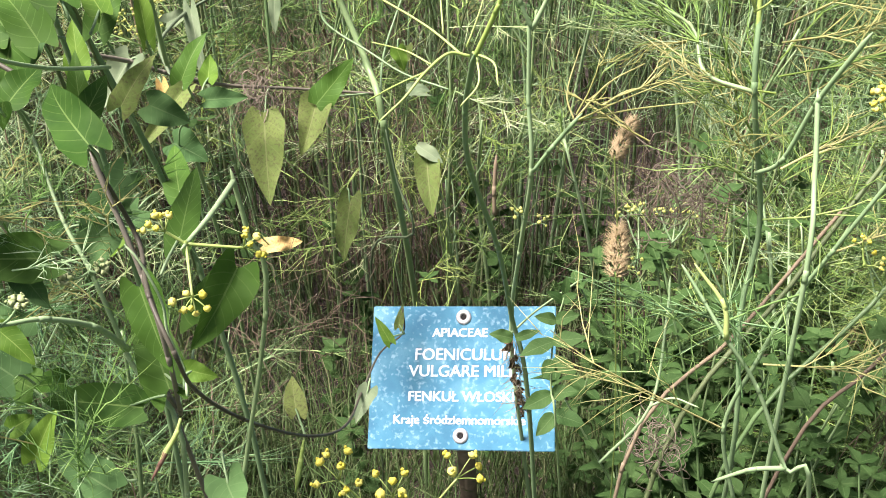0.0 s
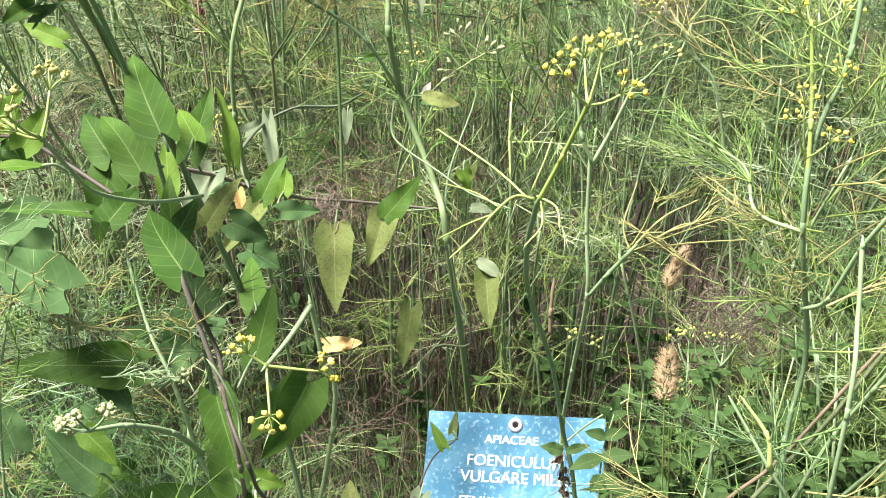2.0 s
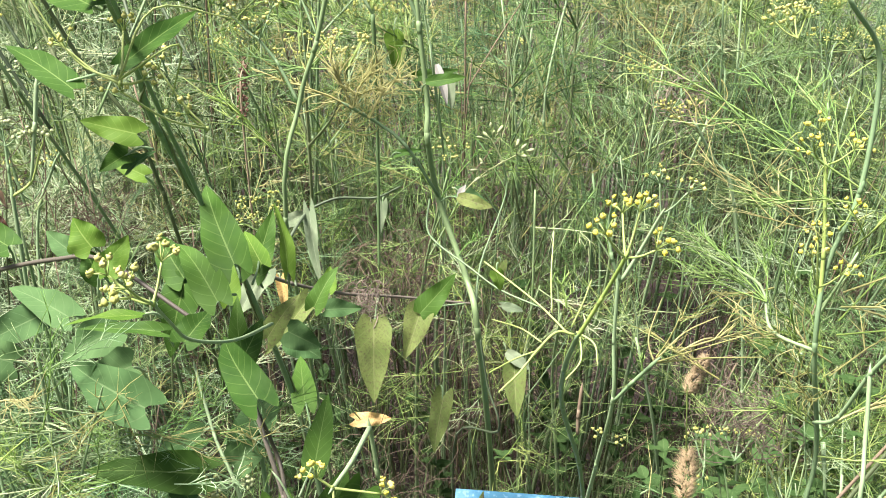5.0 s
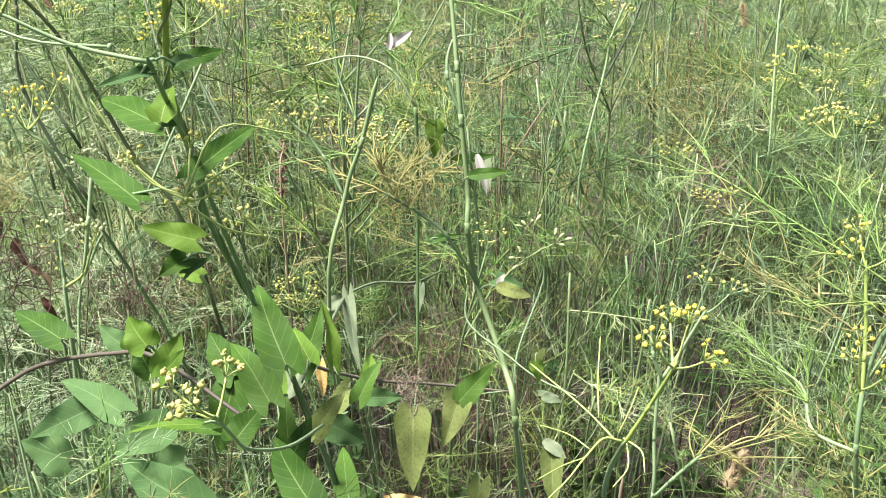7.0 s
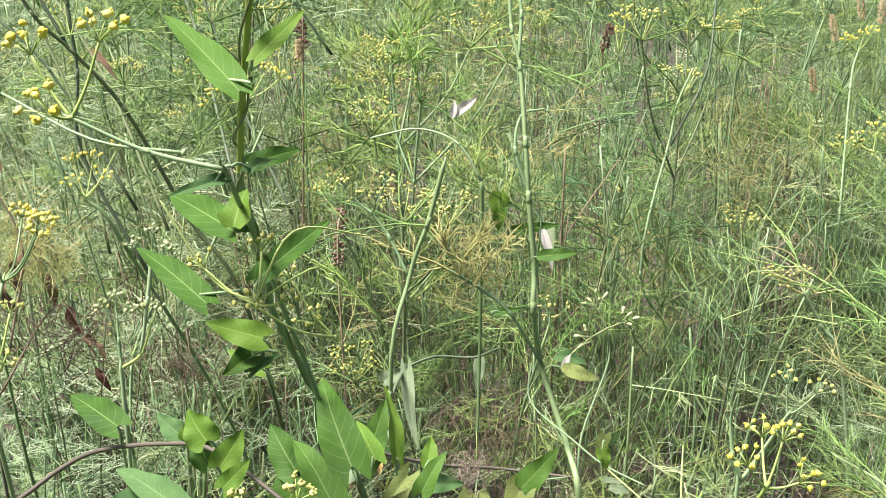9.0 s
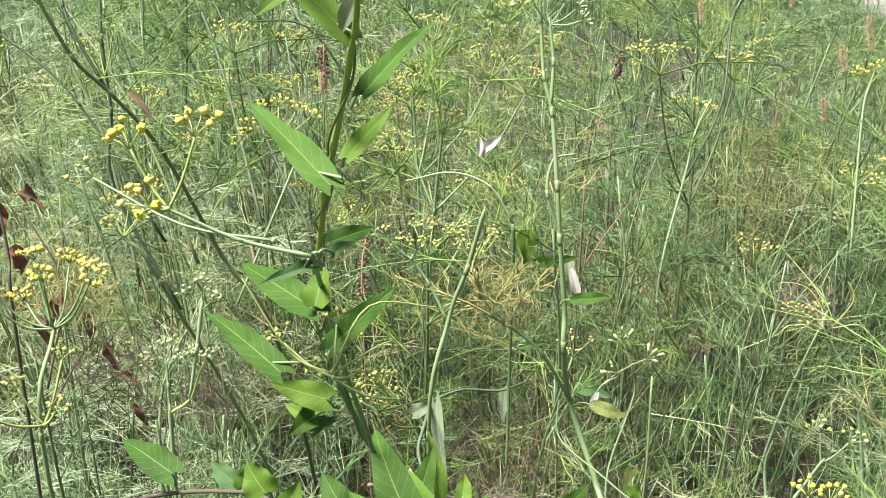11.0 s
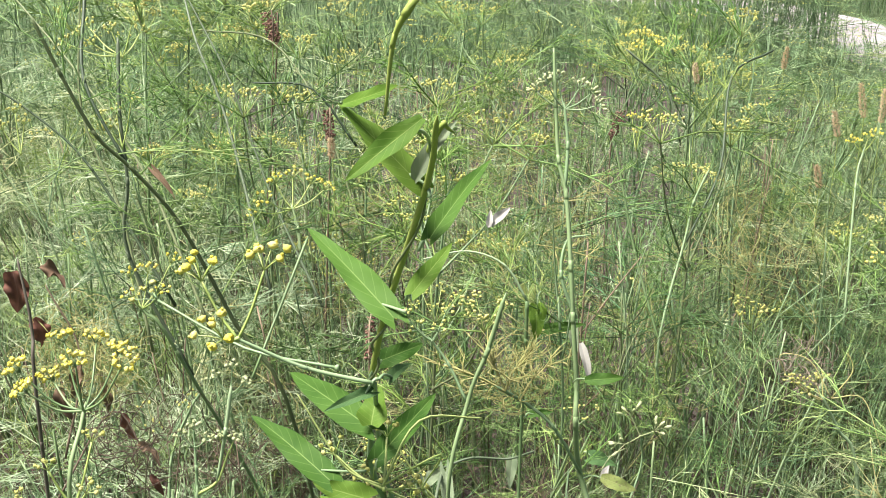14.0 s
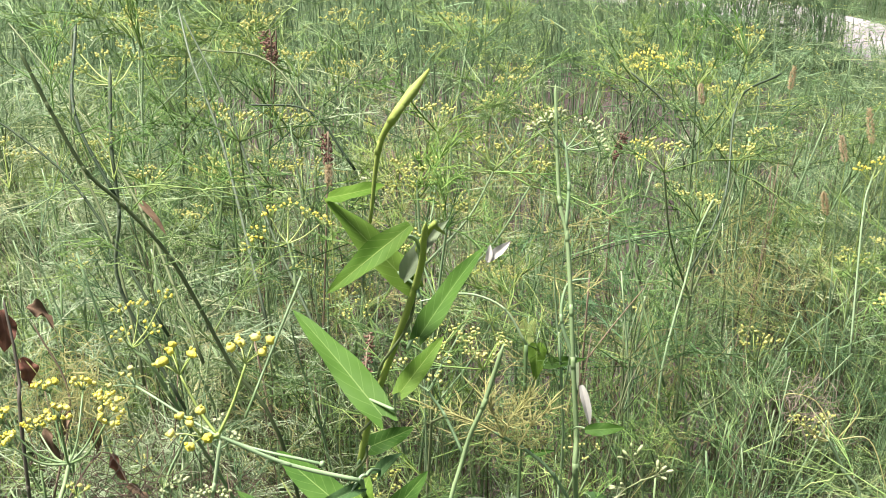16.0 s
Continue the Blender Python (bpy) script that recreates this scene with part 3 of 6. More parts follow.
stem(vine, [(-0.167, 0.619, 1.559), (-0.162, 0.613, 1.598), (-0.154, 0.609, 1.615), (-0.147, 0.614, 1.625)], 0.0008, 0.0026, SHOOT, "shoot", "furled pale green shoot tip")
stem(vine, [(-0.156, 0.678, 1.506), (-0.152, 0.673, 1.521), (-0.142, 0.661, 1.543), (-0.138, 0.661, 1.542)], 0.0024, 0.0010, SHOOT, "shoot", "furled pale green shoot tip")
leaf(vine, (-0.156, 0.676, 1.508), (-0.139, 0.660, 1.546), .010, LEAF_PALE, name="furled_leaf", lobe=0, fold=.5, curl=.25, taper=1.8)
# upper leaves
leaf(vine, (-0.172, 0.699, 1.41), (-0.243, 0.784, 1.44), .019, LEAF, (-0.165, 0.697, 1.416), taper=3.2, lobe=.12, curl=.05)
leaf(vine, (-0.154, 0.677, 1.503), (-0.203, 0.689, 1.548), .017, LEAF_BRIGHT, (-0.148, 0.666, 1.501), taper=3.0, lobe=.1, curl=.04)
leaf(vine, (-0.202, 0.689, 1.547), (-0.162, 0.657, 1.565), .009, LEAF_BRIGHT, taper=2.2, lobe=0, curl=-.1)
leaf(vine, (-0.148, 0.623, 1.557), (-0.185, 0.599, 1.53), .012, LEAF_BRIGHT, (-0.147, 0.663, 1.52), taper=2.4, lobe=0, curl=.06)
leaf(vine, (-0.15, 0.686, 1.468), (-0.12, 0.765, 1.499), .013, LEAF, (-0.156, 0.683, 1.462), taper=2.6, lobe=.1)
leaf(vine, (-0.161, 0.692, 1.43), (-0.139, 0.724, 1.454), .012, LEAF_BRIGHT, (-0.165, 0.699, 1.423), taper=2.4, lobe=.1)
leaf(vine, (-0.19, 0.739, 1.307), (-0.276, 0.829, 1.312), .021, LEAF, (-0.187, 0.741, 1.311), taper=3.2, lobe=.12)
leaf(vine, (-0.23, 0.785, 1.239), (-0.307, 0.858, 1.254), .021, LEAF, (-0.202, 0.773, 1.257), taper=3.4, lobe=.15)
leaf(vine, (-0.197, 0.794, 1.254), (-0.158, 0.861, 1.281), .018, LEAF, (-0.197, 0.791, 1.247), taper=2.6, lobe=.12)
leaf(vine, (-0.179, 0.726, 1.354), (-0.166, 0.751, 1.36), .008, LEAF_BLUE, (-0.183, 0.708, 1.364), taper=2.0, fold=.6, curl=.25)
leaf(vine, (-0.188, 0.704, 1.356), (-0.212, 0.68, 1.356), .008, LEAF_BLUE, (-0.184, 0.708, 1.364), taper=2.2, fold=.5)
leaf(vine, (-0.192, 0.734, 1.316), (-0.19, 0.755, 1.336), .020, LEAF_BRIGHT, (-0.2, 0.799, 1.315), taper=2.2, lobe=.1, curl=.15)
leaf(vine, (-0.191, 0.779, 1.342), (-0.163, 0.796, 1.35), .014, LEAF, (-0.192, 0.786, 1.332), taper=2.4)
leaf(vine, (-0.225, 0.86, 1.162), (-0.239, 0.836, 1.16), .020, LEAF, (-0.205, 0.863, 1.166), taper=2.0, fold=.5, curl=.2)
leaf(vine, (-0.224, 0.855, 1.152), (-0.203, 0.854, 1.169), .010, LEAF_BLUE, taper=2.0, fold=.5, curl=.2)
# middle leaves
leaf(vine, (-0.153, 0.875, 1.06), (-0.199, 0.956, 1.102), .034, LEAF, (-0.148, 0.87, 1.049), lobe=.25, taper=2.2)
leaf(vine, (-0.161, 0.844, 1.042), (-0.208, 0.908, 1.072), .029, LEAF, (-0.152, 0.865, 1.039), lobe=.2, taper=2.2)
leaf(vine, (-0.112, 0.754, 1.009), (-0.161, 0.819, 1.033), .030, LEAF, (-0.112, 0.766, 0.988), lobe=.3, taper=2.0)
leaf(vine, (-0.173, 0.698, 1.11), (-0.225, 0.694, 1.113), .011, LEAF_BRIGHT, (-0.165, 0.716, 1.101), face=(0, -.2, 1), taper=3.0, lobe=.05)
leaf(vine, (-0.215, 0.743, 1.122), (-0.198, 0.753, 1.14), .015, LEAF_BRIGHT, (-0.222, 0.753, 1.095), taper=2.0)
leaf(vine, (-0.09, 0.831, 0.892), (-0.09, 0.921, 0.915), .024, LEAF, (-0.097, 0.796, 0.89), taper=2.0)
leaf(vine, (-0.146, 0.941, 1.027), (-0.174, 0.991, 1.041), .020, LEAF_BRIGHT, (-0.15, 0.915, 1.022))
leaf(vine, (-0.15, 1.054, 0.963), (-0.156, 1.085, 1.025), .018, LEAF_BRIGHT, (-0.153, 1.088, 0.921), face=(.6, -.5, .4))
leaf(vine, (-0.159, 0.885, 0.964), (-0.164, 0.91, 1.014), .02, LEAF, (-0.139, 0.833, 0.97), face=(.4, -.7, .3))

creeper = thing("bindweed", (-0.66, 0.98, 0.0), "trailing bindweed with broad arrow-shaped leaves among the fennel", "plant")
stem(creeper, [(-0.66, 0.98, 0.0), (-0.68, 0.97, 0.5), (-0.60, 0.97, 0.86), (-0.502, 0.982, 0.931), (-0.461, 0.999, 0.96), (-0.417, 0.993, 0.987), (-0.337, 0.961, 1.019), (-0.278, 0.921, 1.038), (-0.194, 0.88, 1.006)], 0.0044, 0.0018, STEM_PURPLE)
leaf(creeper, (-0.394, 0.989, 1.016), (-0.46, 1.033, 1.026), .029, LEAF, (-0.397, 1.001, 0.994), taper=2.6)
leaf(creeper, (-0.316, 0.957, 1.028), (-0.308, 0.967, 1.048), .020, LEAF_BRIGHT, (-0.329, 0.978, 1.004), taper=1.8)
leaf(creeper, (-0.325, 0.965, 1.024), (-0.355, 0.98, 1.038), .022, LEAF_BLUE, (-0.329, 0.978, 1.004), taper=1.8)
leaf(creeper, (-0.358, 0.957, 0.962), (-0.408, 0.916, 0.953), .036, LEAF_BLUE, (-0.347, 0.963, 0.975))
leaf(creeper, (-0.216, 0.804, 0.965), (-0.308, 0.857, 0.977), .042, LEAF_BLUE, (-0.206, 0.811, 0.977))
leaf(creeper, (-0.315, 0.915, 0.984), (-0.394, 0.968, 0.992), .030, LEAF_BLUE, (-0.301, 0.915, 0.981))
leaf(creeper, (-0.132, 0.808, 0.764), (-0.223, 0.836, 0.756), .034, LEAF, (-0.111, 0.797, 0.784), taper=2.4, lobe=.1)
leaf(creeper, (-0.112, 0.815, 0.775), (-0.155, 0.908, 0.814), .036, LEAF, (-0.095, 0.8, 0.789))
leaf(creeper, (-0.096, 0.865, 0.799), (-0.076, 0.938, 0.823), .030, LEAF, (-0.092, 0.801, 0.79))
leaf(creeper, (-0.085, 0.775, 0.823), (-0.063, 0.772, 0.818), .016, LEAF_BRIGHT, (-0.087, 0.767, 0.812))
leaf(creeper, (-0.151, 0.76, 0.725), (-0.214, 0.814, 0.719), .036, LEAF_BLUE, (-0.134, 0.765, 0.731))
leaf(creeper, (-0.078, 0.802, 0.695), (-0.056, 0.747, 0.7), .034, LEAF_BLUE, (-0.081, 0.814, 0.714))
leaf(creeper, (-0.251, 0.901, 0.767), (-0.278, 0.915, 0.792), .036, LEAF_BLUE, (-0.238, 0.889, 0.746))
leaf(creeper, (-0.243, 0.879, 0.731), (-0.266, 0.886, 0.743), .034, LEAF, (-0.234, 0.872, 0.718))
leaf(creeper, (-0.263, 0.862, 0.704), (-0.244, 0.868, 0.713), .02, LEAF_BRIGHT, (-0.268, 0.855, 0.692))
leaf(creeper, (-0.159, 0.956, 0.854), (-0.202, 0.944, 0.836), .028, LEAF_BLUE, (-0.149, 0.963, 0.866))
leaf(creeper, (-0.129, 1.005, 0.837), (-0.148, 1.078, 0.861), .026, LEAF, (-0.113, 0.949, 0.841))
leaf(creeper, (-0.232, 0.987, 0.812), (-0.295, 1.017, 0.767), .03, LEAF_BLUE, (-0.217, 0.992, 0.82))
leaf(creeper, (-0.193, 0.982, 0.802), (-0.173, 0.992, 0.818), .022, LEAF_BRIGHT, (-0.199, 0.974, 0.79))
leaf(creeper, (-0.197, 1.014, 0.951), (-0.202, 1.038, 0.991), .022, LEAF_BRIGHT, (-0.193, 1.0, 0.927))

for base, tip, wide, mat, face in (((-0.183, 0.82, 0.891), (-0.287, 0.824, 0.892), .036, LEAF, (.1, -.6, .7)), ((-0.052, 0.831, 0.871), (-0.077, 0.778, 0.837), .036, LEAF, (.3, -.8, .4)), ((-0.124, 0.83, 0.858), (-0.101, 0.786, 0.813), .030, LEAF, (.2, -.8, .4)),
                                   ((-0.139, 0.894, 0.917), (-0.178, 0.87, 0.877), .030, LEAF_BLUE, (-.2, -.7, .5)), ((-0.168, 0.866, 0.868), (-0.136, 0.882, 0.894), .030, LEAF_BLUE, (.2, -.7, .6)), ((-0.221, 0.804, 0.8), (-0.274, 0.834, 0.821), .036, LEAF_BLUE, (.1, -.7, .6))):
    leaf(creeper, base, tip, wide, mat, Vector(base) + Vector((0, .03, -.03)), face=face, taper=2.1)
for base, tip, wide, mat, face in (((-0.204, 0.823, 0.878), (-0.184, 0.804, 0.86), .022, LEAF_BLUE, (.1, -.7, .6)), ((-0.218, 0.795, 0.847), (-0.192, 0.778, 0.832), .020, LEAF_BRIGHT, (.1, -.7, .6)), ((-0.238, 0.932, 1.114), (-0.27, 0.937, 1.128), .016, LEAF_BRIGHT, (.1, -.7, .6)),
                                   ((-0.214, 0.855, 1.181), (-0.259, 0.857, 1.191), .022, LEAF_BRIGHT, (.1, -.7, .6)), ((-0.28, 0.901, 1.061), (-0.3, 0.911, 1.083), .030, LEAF_BRIGHT, (.2, -.8, .4)), ((-0.267, 0.892, 1.043), (-0.25, 0.908, 1.07), .024, LEAF_BRIGHT, (.1, -.8, .4)),
                                   ((-0.221, 0.872, 0.996), (-0.292, 0.871, 1.005), .014, LEAF, (0, -.4, .9)), ((-0.201, 0.939, 1.013), (-0.234, 0.919, 0.981), .030, LEAF_BLUE, (.1, -.7, .5)), ((-0.293, 0.826, 0.809), (-0.312, 0.844, 0.847), .034, LEAF_BLUE, (.1, -.7, .5))):
    leaf(creeper, base, tip, wide, mat, Vector(base) + Vector((0, .03, -.03)), face=face, taper=2.1)
for base, tip, wide, mat in (((-0.212, 0.929, 1.013), (-0.228, 0.894, 0.96), .036, LEAF), ((-0.213, 0.931, 1.017), (-0.246, 0.962, 1.047), .030, LEAF), ((-0.162, 0.973, 1.002), (-0.148, 1.016, 1.049), .026, LEAF), ((-0.197, 0.858, 0.996), (-0.181, 0.889, 1.013), .028, LEAF),
                             ((-0.156, 0.851, 0.97), (-0.138, 0.899, 1.001), .024, LEAF), ((-0.149, 0.951, 0.948), (-0.123, 0.97, 0.985), .022, LEAF_SPOT), ((-0.14, 0.998, 0.928), (-0.108, 0.995, 0.912), .028, LEAF_BLUE), ((-0.123, 1.053, 0.925), (-0.104, 1.071, 0.963), .020, LEAF),
                             ((-0.27, 0.9, 0.982), (-0.318, 0.886, 0.96), .036, LEAF_BLUE), ((-0.337, 0.84, 0.984), (-0.379, 0.841, 0.997), .034, LEAF_BLUE), ((-0.24, 0.847, 0.979), (-0.277, 0.838, 0.966), .036, LEAF_BLUE), ((-0.3, 0.96, 1.002), (-0.319, 0.97, 1.031), .026, LEAF)):
    leaf(creeper, base, tip, wide, mat, Vector(base) + Vector((0, .03, -.03)), face=(rnd(-.3, .3), -.8, .5), taper=rnd(1.8, 2.3))
for k in range(22):
    a = Vector((rnd(-.52, -.20), rnd(.86, 1.2), rnd(.22, .62)))
    d = Vector((rnd(-1, 1), rnd(-.6, .3), rnd(-.5, .8))).normalized() * rnd(.05, .085)
    leaf(creeper, a, a + d, rnd(.026, .04), RNG.choice((LEAF, LEAF_BLUE, LEAF_BLUE, LEAF_BRIGHT)), a + Vector((rnd(-.02, .02), rnd(.0, .03), -.04)), face=(rnd(-.4, .4), -.6, rnd(.4, .9)), taper=rnd(1.7, 2.4))
runner = thing("bindweed", (-0.05, 0.95, 0.0), "purple-brown twining bindweed runner with sparse pale leaves", "plant")
stem(runner, [(-0.136, 0.825, 0.962), (-0.122, 0.841, 0.893), (-0.1, 0.769, 0.892), (-0.08, 0.737, 0.864), (-0.079, 0.767, 0.811), (-0.063, 0.827, 0.735), (-0.035, 0.936, 0.625), (-0.01, 1.018, 0.567), (-0.0, 1.116, 0.535), (0.013, 1.218, 0.509), (0.039, 1.246, 0.516), (0.04, 1.26, 0.538)], 0.0019, 0.0010, STEM_PURPLE)
stem(runner, [(-0.05, 0.95, 0.0), (-0.119, 0.854, 0.686), (-0.112, 0.83, 0.742), (-0.102, 0.794, 0.817), (-0.11, 0.799, 0.883), (-0.136, 0.825, 0.962)], 0.002, 0.002, STEM_PURPLE)
stem(runner, [(-0.084, 0.761, 0.811), (-0.088, 0.777, 0.824), (-0.095, 0.78, 0.852), (-0.096, 0.784, 0.873), (-0.103, 0.788, 0.894), (-0.11, 0.791, 0.908), (-0.115, 0.794, 0.913)], 0.0011, 0.0009, STEM_PALE, "twining_shoot", "pale green shoot twisted round the runner")
leaf(runner, (-0.05, 0.985, 0.61), (-0.058, 1.029, 0.625), .022, LEAF_SPOT, (-0.035, 0.935, 0.624), face=(.3, -.7, .5))
leaf(runner, (0.007, 1.116, 0.535), (-0.006, 1.075, 0.525), .021, LEAF_PALE, (0.009, 1.123, 0.545))
leaf(runner, (0.025, 1.224, 0.519), (0.009, 1.24, 0.545), .014, LEAF_BRIGHT, (0.039, 1.245, 0.515))
leaf(runner, (0.034, 1.249, 0.522), (0.04, 1.264, 0.545), .011, LEAF_SPOT, (0.041, 1.245, 0.515))
stem(runner, [(-0.1, 0.788, 0.769), (-0.104, 0.782, 0.759), (-0.112, 0.775, 0.748)], 0.0011, 0.0040, STEM_LIME, "bud", "closed green flower bud")
stem(runner, [(-0.112, 0.775, 0.748), (-0.115, 0.772, 0.743), (-0.121, 0.766, 0.734)], 0.0040, 0.0010, DOCK, "withered_petals", "withered reddish petals")
stem(runner, [(-0.037, 0.934, 0.622), (-0.039, 0.929, 0.613), (-0.041, 0.923, 0.603), (-0.043, 0.917, 0.595)], 0.0010, 0.0050, STEM_LIME, "bud", "closed green flower bud")

twiner = thing("bindweed", (-0.02, 1.37, 0.0), "old bindweed with spotted drooping leaves on dark twining stems", "plant")
stem(twiner, [(-0.02, 1.44, 0.0), (-0.01, 1.43, 0.35), (0.0, 1.38, 0.55), (0.058, 1.238, 0.655), (0.045, 1.244, 0.714), (0.036, 1.25, 0.771)], 0.0016, 0.0012, STEM_DARK)
stem(twiner, [(-0.234, 1.138, 0.92), (-0.199, 1.182, 0.891), (-0.176, 1.206, 0.869), (-0.129, 1.249, 0.835), (-0.064, 1.286, 0.812), (0.019, 1.306, 0.794)], 0.0042, 0.0014, STEM_PURPLE)
stem(twiner, [(-0.207, 1.489, 0.832), (-0.168, 1.498, 0.846), (-0.117, 1.502, 0.846), (-0.085, 1.492, 0.865)], 0.0030, 0.0014, STEM_DARK)
stem(twiner, [(-0.207, 1.489, 0.832), (-0.206, 1.386, 0.851), (-0.202, 1.301, 0.861), (-0.173, 1.207, 0.869)], 0.0022, 0.0018, STEM_DARK)
stem(twiner, [(-0.036, 1.415, 0.884), (-0.037, 1.381, 0.861), (-0.022, 1.354, 0.851), (0.017, 1.326, 0.835), (0.055, 1.299, 0.819), (0.101, 1.275, 0.81)], 0.0013, 0.0011, STEM_PALE)
leaf(twiner, (-0.089, 1.237, 0.807), (-0.085, 1.176, 0.731), .044, LEAF_SPOT, (-0.086, 1.267, 0.821), taper=2.0, lobe=.1, curl=.06)
leaf(twiner, (-0.037, 1.261, 0.803), (0.005, 1.286, 0.845), .031, LEAF, (0.017, 1.306, 0.794), taper=1.8, lobe=.05)
leaf(twiner, (-0.036, 1.273, 0.804), (-0.051, 1.22, 0.768), .034, LEAF_SPOT, (-0.037, 1.287, 0.809), taper=2.0, lobe=.1)
leaf(twiner, (0.076, 1.276, 0.727), (0.08, 1.23, 0.681), .028, LEAF_SPOT, (0.067, 1.291, 0.736), taper=2.4, fold=.4)
leaf(twiner, (0.066, 1.282, 0.741), (0.094, 1.266, 0.727), .016, LEAF_PALE, taper=1.8, lobe=0, fold=.3)
leaf(twiner, (-0.01, 1.27, 0.683), (-0.021, 1.221, 0.633), .026, LEAF_SPOT, (-0.014, 1.275, 0.694), taper=3.0, wave=.12)
leaf(twiner, (-0.158, 1.189, 0.854), (-0.194, 1.126, 0.823), .024, LEAF_SPOT, (-0.159, 1.21, 0.851), taper=1.8, fold=.5)
leaf(twiner, (-0.138, 1.196, 0.842), (-0.097, 1.208, 0.839), .023, LEAF_BLUE, (-0.147, 1.207, 0.844), taper=1.8)
leaf(twiner, (-0.201, 1.469, 0.837), (-0.18, 1.391, 0.768), .017, LEAF_PALE, (-0.213, 1.49, 0.835), taper=2.4, fold=.7)
leaf(twiner, (-0.231, 1.461, 0.824), (-0.204, 1.489, 0.832), .02, LEAF_PALE, taper=2.0, fold=.4)
leaf(twiner, (-0.202, 1.184, 0.894), (-0.228, 1.142, 0.86), .030, LEAF_PALE, (-0.193, 1.181, 0.889), taper=2.2, wave=.1)
leaf(twiner, (-0.141, 1.231, 0.846), (-0.141, 1.263, 0.865), .02, LEAF_BRIGHT, (-0.146, 1.216, 0.84))
leaf(twiner, (-0.188, 1.237, 0.776), (-0.152, 1.23, 0.758), .038, LEAF_BLUE, (-0.163, 1.212, 0.813))
leaf(twiner, (-0.175, 1.031, 0.812), (-0.213, 1.017, 0.788), .034, LEAF_BLUE, (-0.169, 1.082, 0.8))
leaf(twiner, (0.058, 1.349, 0.83), (0.049, 1.335, 0.804), .016, LEAF_SPOT, (0.053, 1.351, 0.834))
leaf(twiner, (0.059, 1.308, 0.792), (0.085, 1.308, 0.79), .008, LEAF_PALE, taper=2.0)
leaf(twiner, (-0.074, 1.724, 0.944), (-0.013, 1.733, 0.954), .018, LEAF, (-0.075, 1.727, 0.928))
leaf(twiner, (-0.103, 1.748, 0.997), (-0.101, 1.698, 0.964), .024, LEAF_SPOT, (-0.103, 1.754, 1.008))
leaf(twiner, (-0.034, 1.775, 0.929), (-0.024, 1.734, 0.891), .018, LEAF_PALE, (-0.038, 1.779, 0.937), fold=.7)
leaf(twiner, (-0.005, 1.512, 0.85), (0.035, 1.511, 0.843), .022, LEAF_BLUE, (-0.013, 1.515, 0.857))
leaf(twiner, (-0.112, 1.545, 0.82), (-0.114, 1.526, 0.782), .016, LEAF_PALE, (-0.11, 1.549, 0.826))
leaf(twiner, (-0.09, 1.55, 0.891), (-0.054, 1.555, 0.897), .011, LEAF, (-0.097, 1.548, 0.888))
dead = leaf(twiner, (-0.152, 1.464, 0.511), (-0.1, 1.469, 0.512), .022, LEAF_GOLD, (-0.157, 1.457, 0.54), "dead yellow-orange leaf", taper=3.0, wave=.15)
leaf(twiner, (-0.227, 1.38, 0.783), (-0.219, 1.357, 0.746), .014, LEAF_GOLD, (-0.231, 1.383, 0.788), taper=2.5, fold=.6)

bleached = thing("bleached_leaf", (-0.163, 1.652, 1.13), "folded bleached whitish dead leaf caught among stems", "leaf")
leaf(bleached, (-0.164, 1.652, 1.132), (-0.132, 1.685, 1.153), .013, LEAF_WHITE, taper=2.0, lobe=0, fold=.5)
leaf(bleached, (-0.162, 1.652, 1.131), (-0.16, 1.661, 1.155), .009, LEAF_WHITE, taper=2.0, lobe=0, fold=.6)

# ---- fennel plants that stand out ----
f = thing("fennel", (0.20, 1.22, 0.0), "flowering fennel with lime stem and yellow umbel before the label", "fennel", "fennel plants")
stem(f, [(0.20, 1.20, 0.0), (0.178, 1.122, 0.501), (0.16, 1.115, 0.625), (0.145, 1.041, 0.753), (0.121, 0.954, 0.881), (0.118, 0.887, 0.962), (0.124, 0.83, 1.026)], 0.0046, 0.0032, STEM_PALE)
stem(f, [(0.124, 0.83, 1.026), (0.14, 0.822, 1.064), (0.156, 0.811, 1.107)], 0.0018, 0.0014, STEM_LIME, "branch")
umbel(f, (0.156, 0.811, 1.107), [(0.14, 0.8, 1.131), (0.165, 0.818, 1.141), (0.177, 0.806, 1.116), (0.155, 0.844, 1.128)], count=7)
stem(f, [(0.122, 0.831, 1.029), (0.108, 0.827, 1.033), (0.093, 0.802, 1.031), (0.08, 0.785, 1.022), (0.066, 0.77, 1.015)], 0.0012, 0.0006, STEM_LIME, "leaf_stalk", "yellow-green bare leaf stalk")
stem(f, [(0.093, 0.802, 1.031), (0.077, 0.798, 1.026), (0.058, 0.784, 1.022)], 0.0007, 0.0005, STEM_LIME, "leaf_stalk")
stem(f, [(0.097, 0.814, 1.031), (0.081, 0.826, 1.036), (0.06, 0.828, 1.042)], 0.0007, 0.0005, STEM_LIME, "leaf_stalk")
stem(f, [(0.124, 0.832, 1.031), (0.137, 0.816, 1.03), (0.139, 0.801, 1.022)], 0.0009, 0.0005, STEM_LIME, "leaf_stalk")
stem(f, [(0.126, 0.832, 1.031), (0.127, 0.81, 1.019), (0.116, 0.794, 1.012)], 0.0008, 0.0005, STEM_LIME, "leaf_stalk")
stem(f, [(0.118, 0.831, 1.029), (0.092, 0.863, 1.04), (0.05, 0.919, 1.046)], 0.0009, 0.0006, STEM_LIME, "leaf_stalk")
stem(f, [(0.12, 0.834, 1.034), (0.128, 0.838, 1.053), (0.134, 0.846, 1.068)], 0.0007, 0.0005, STEM_LIME, "leaf_stalk")
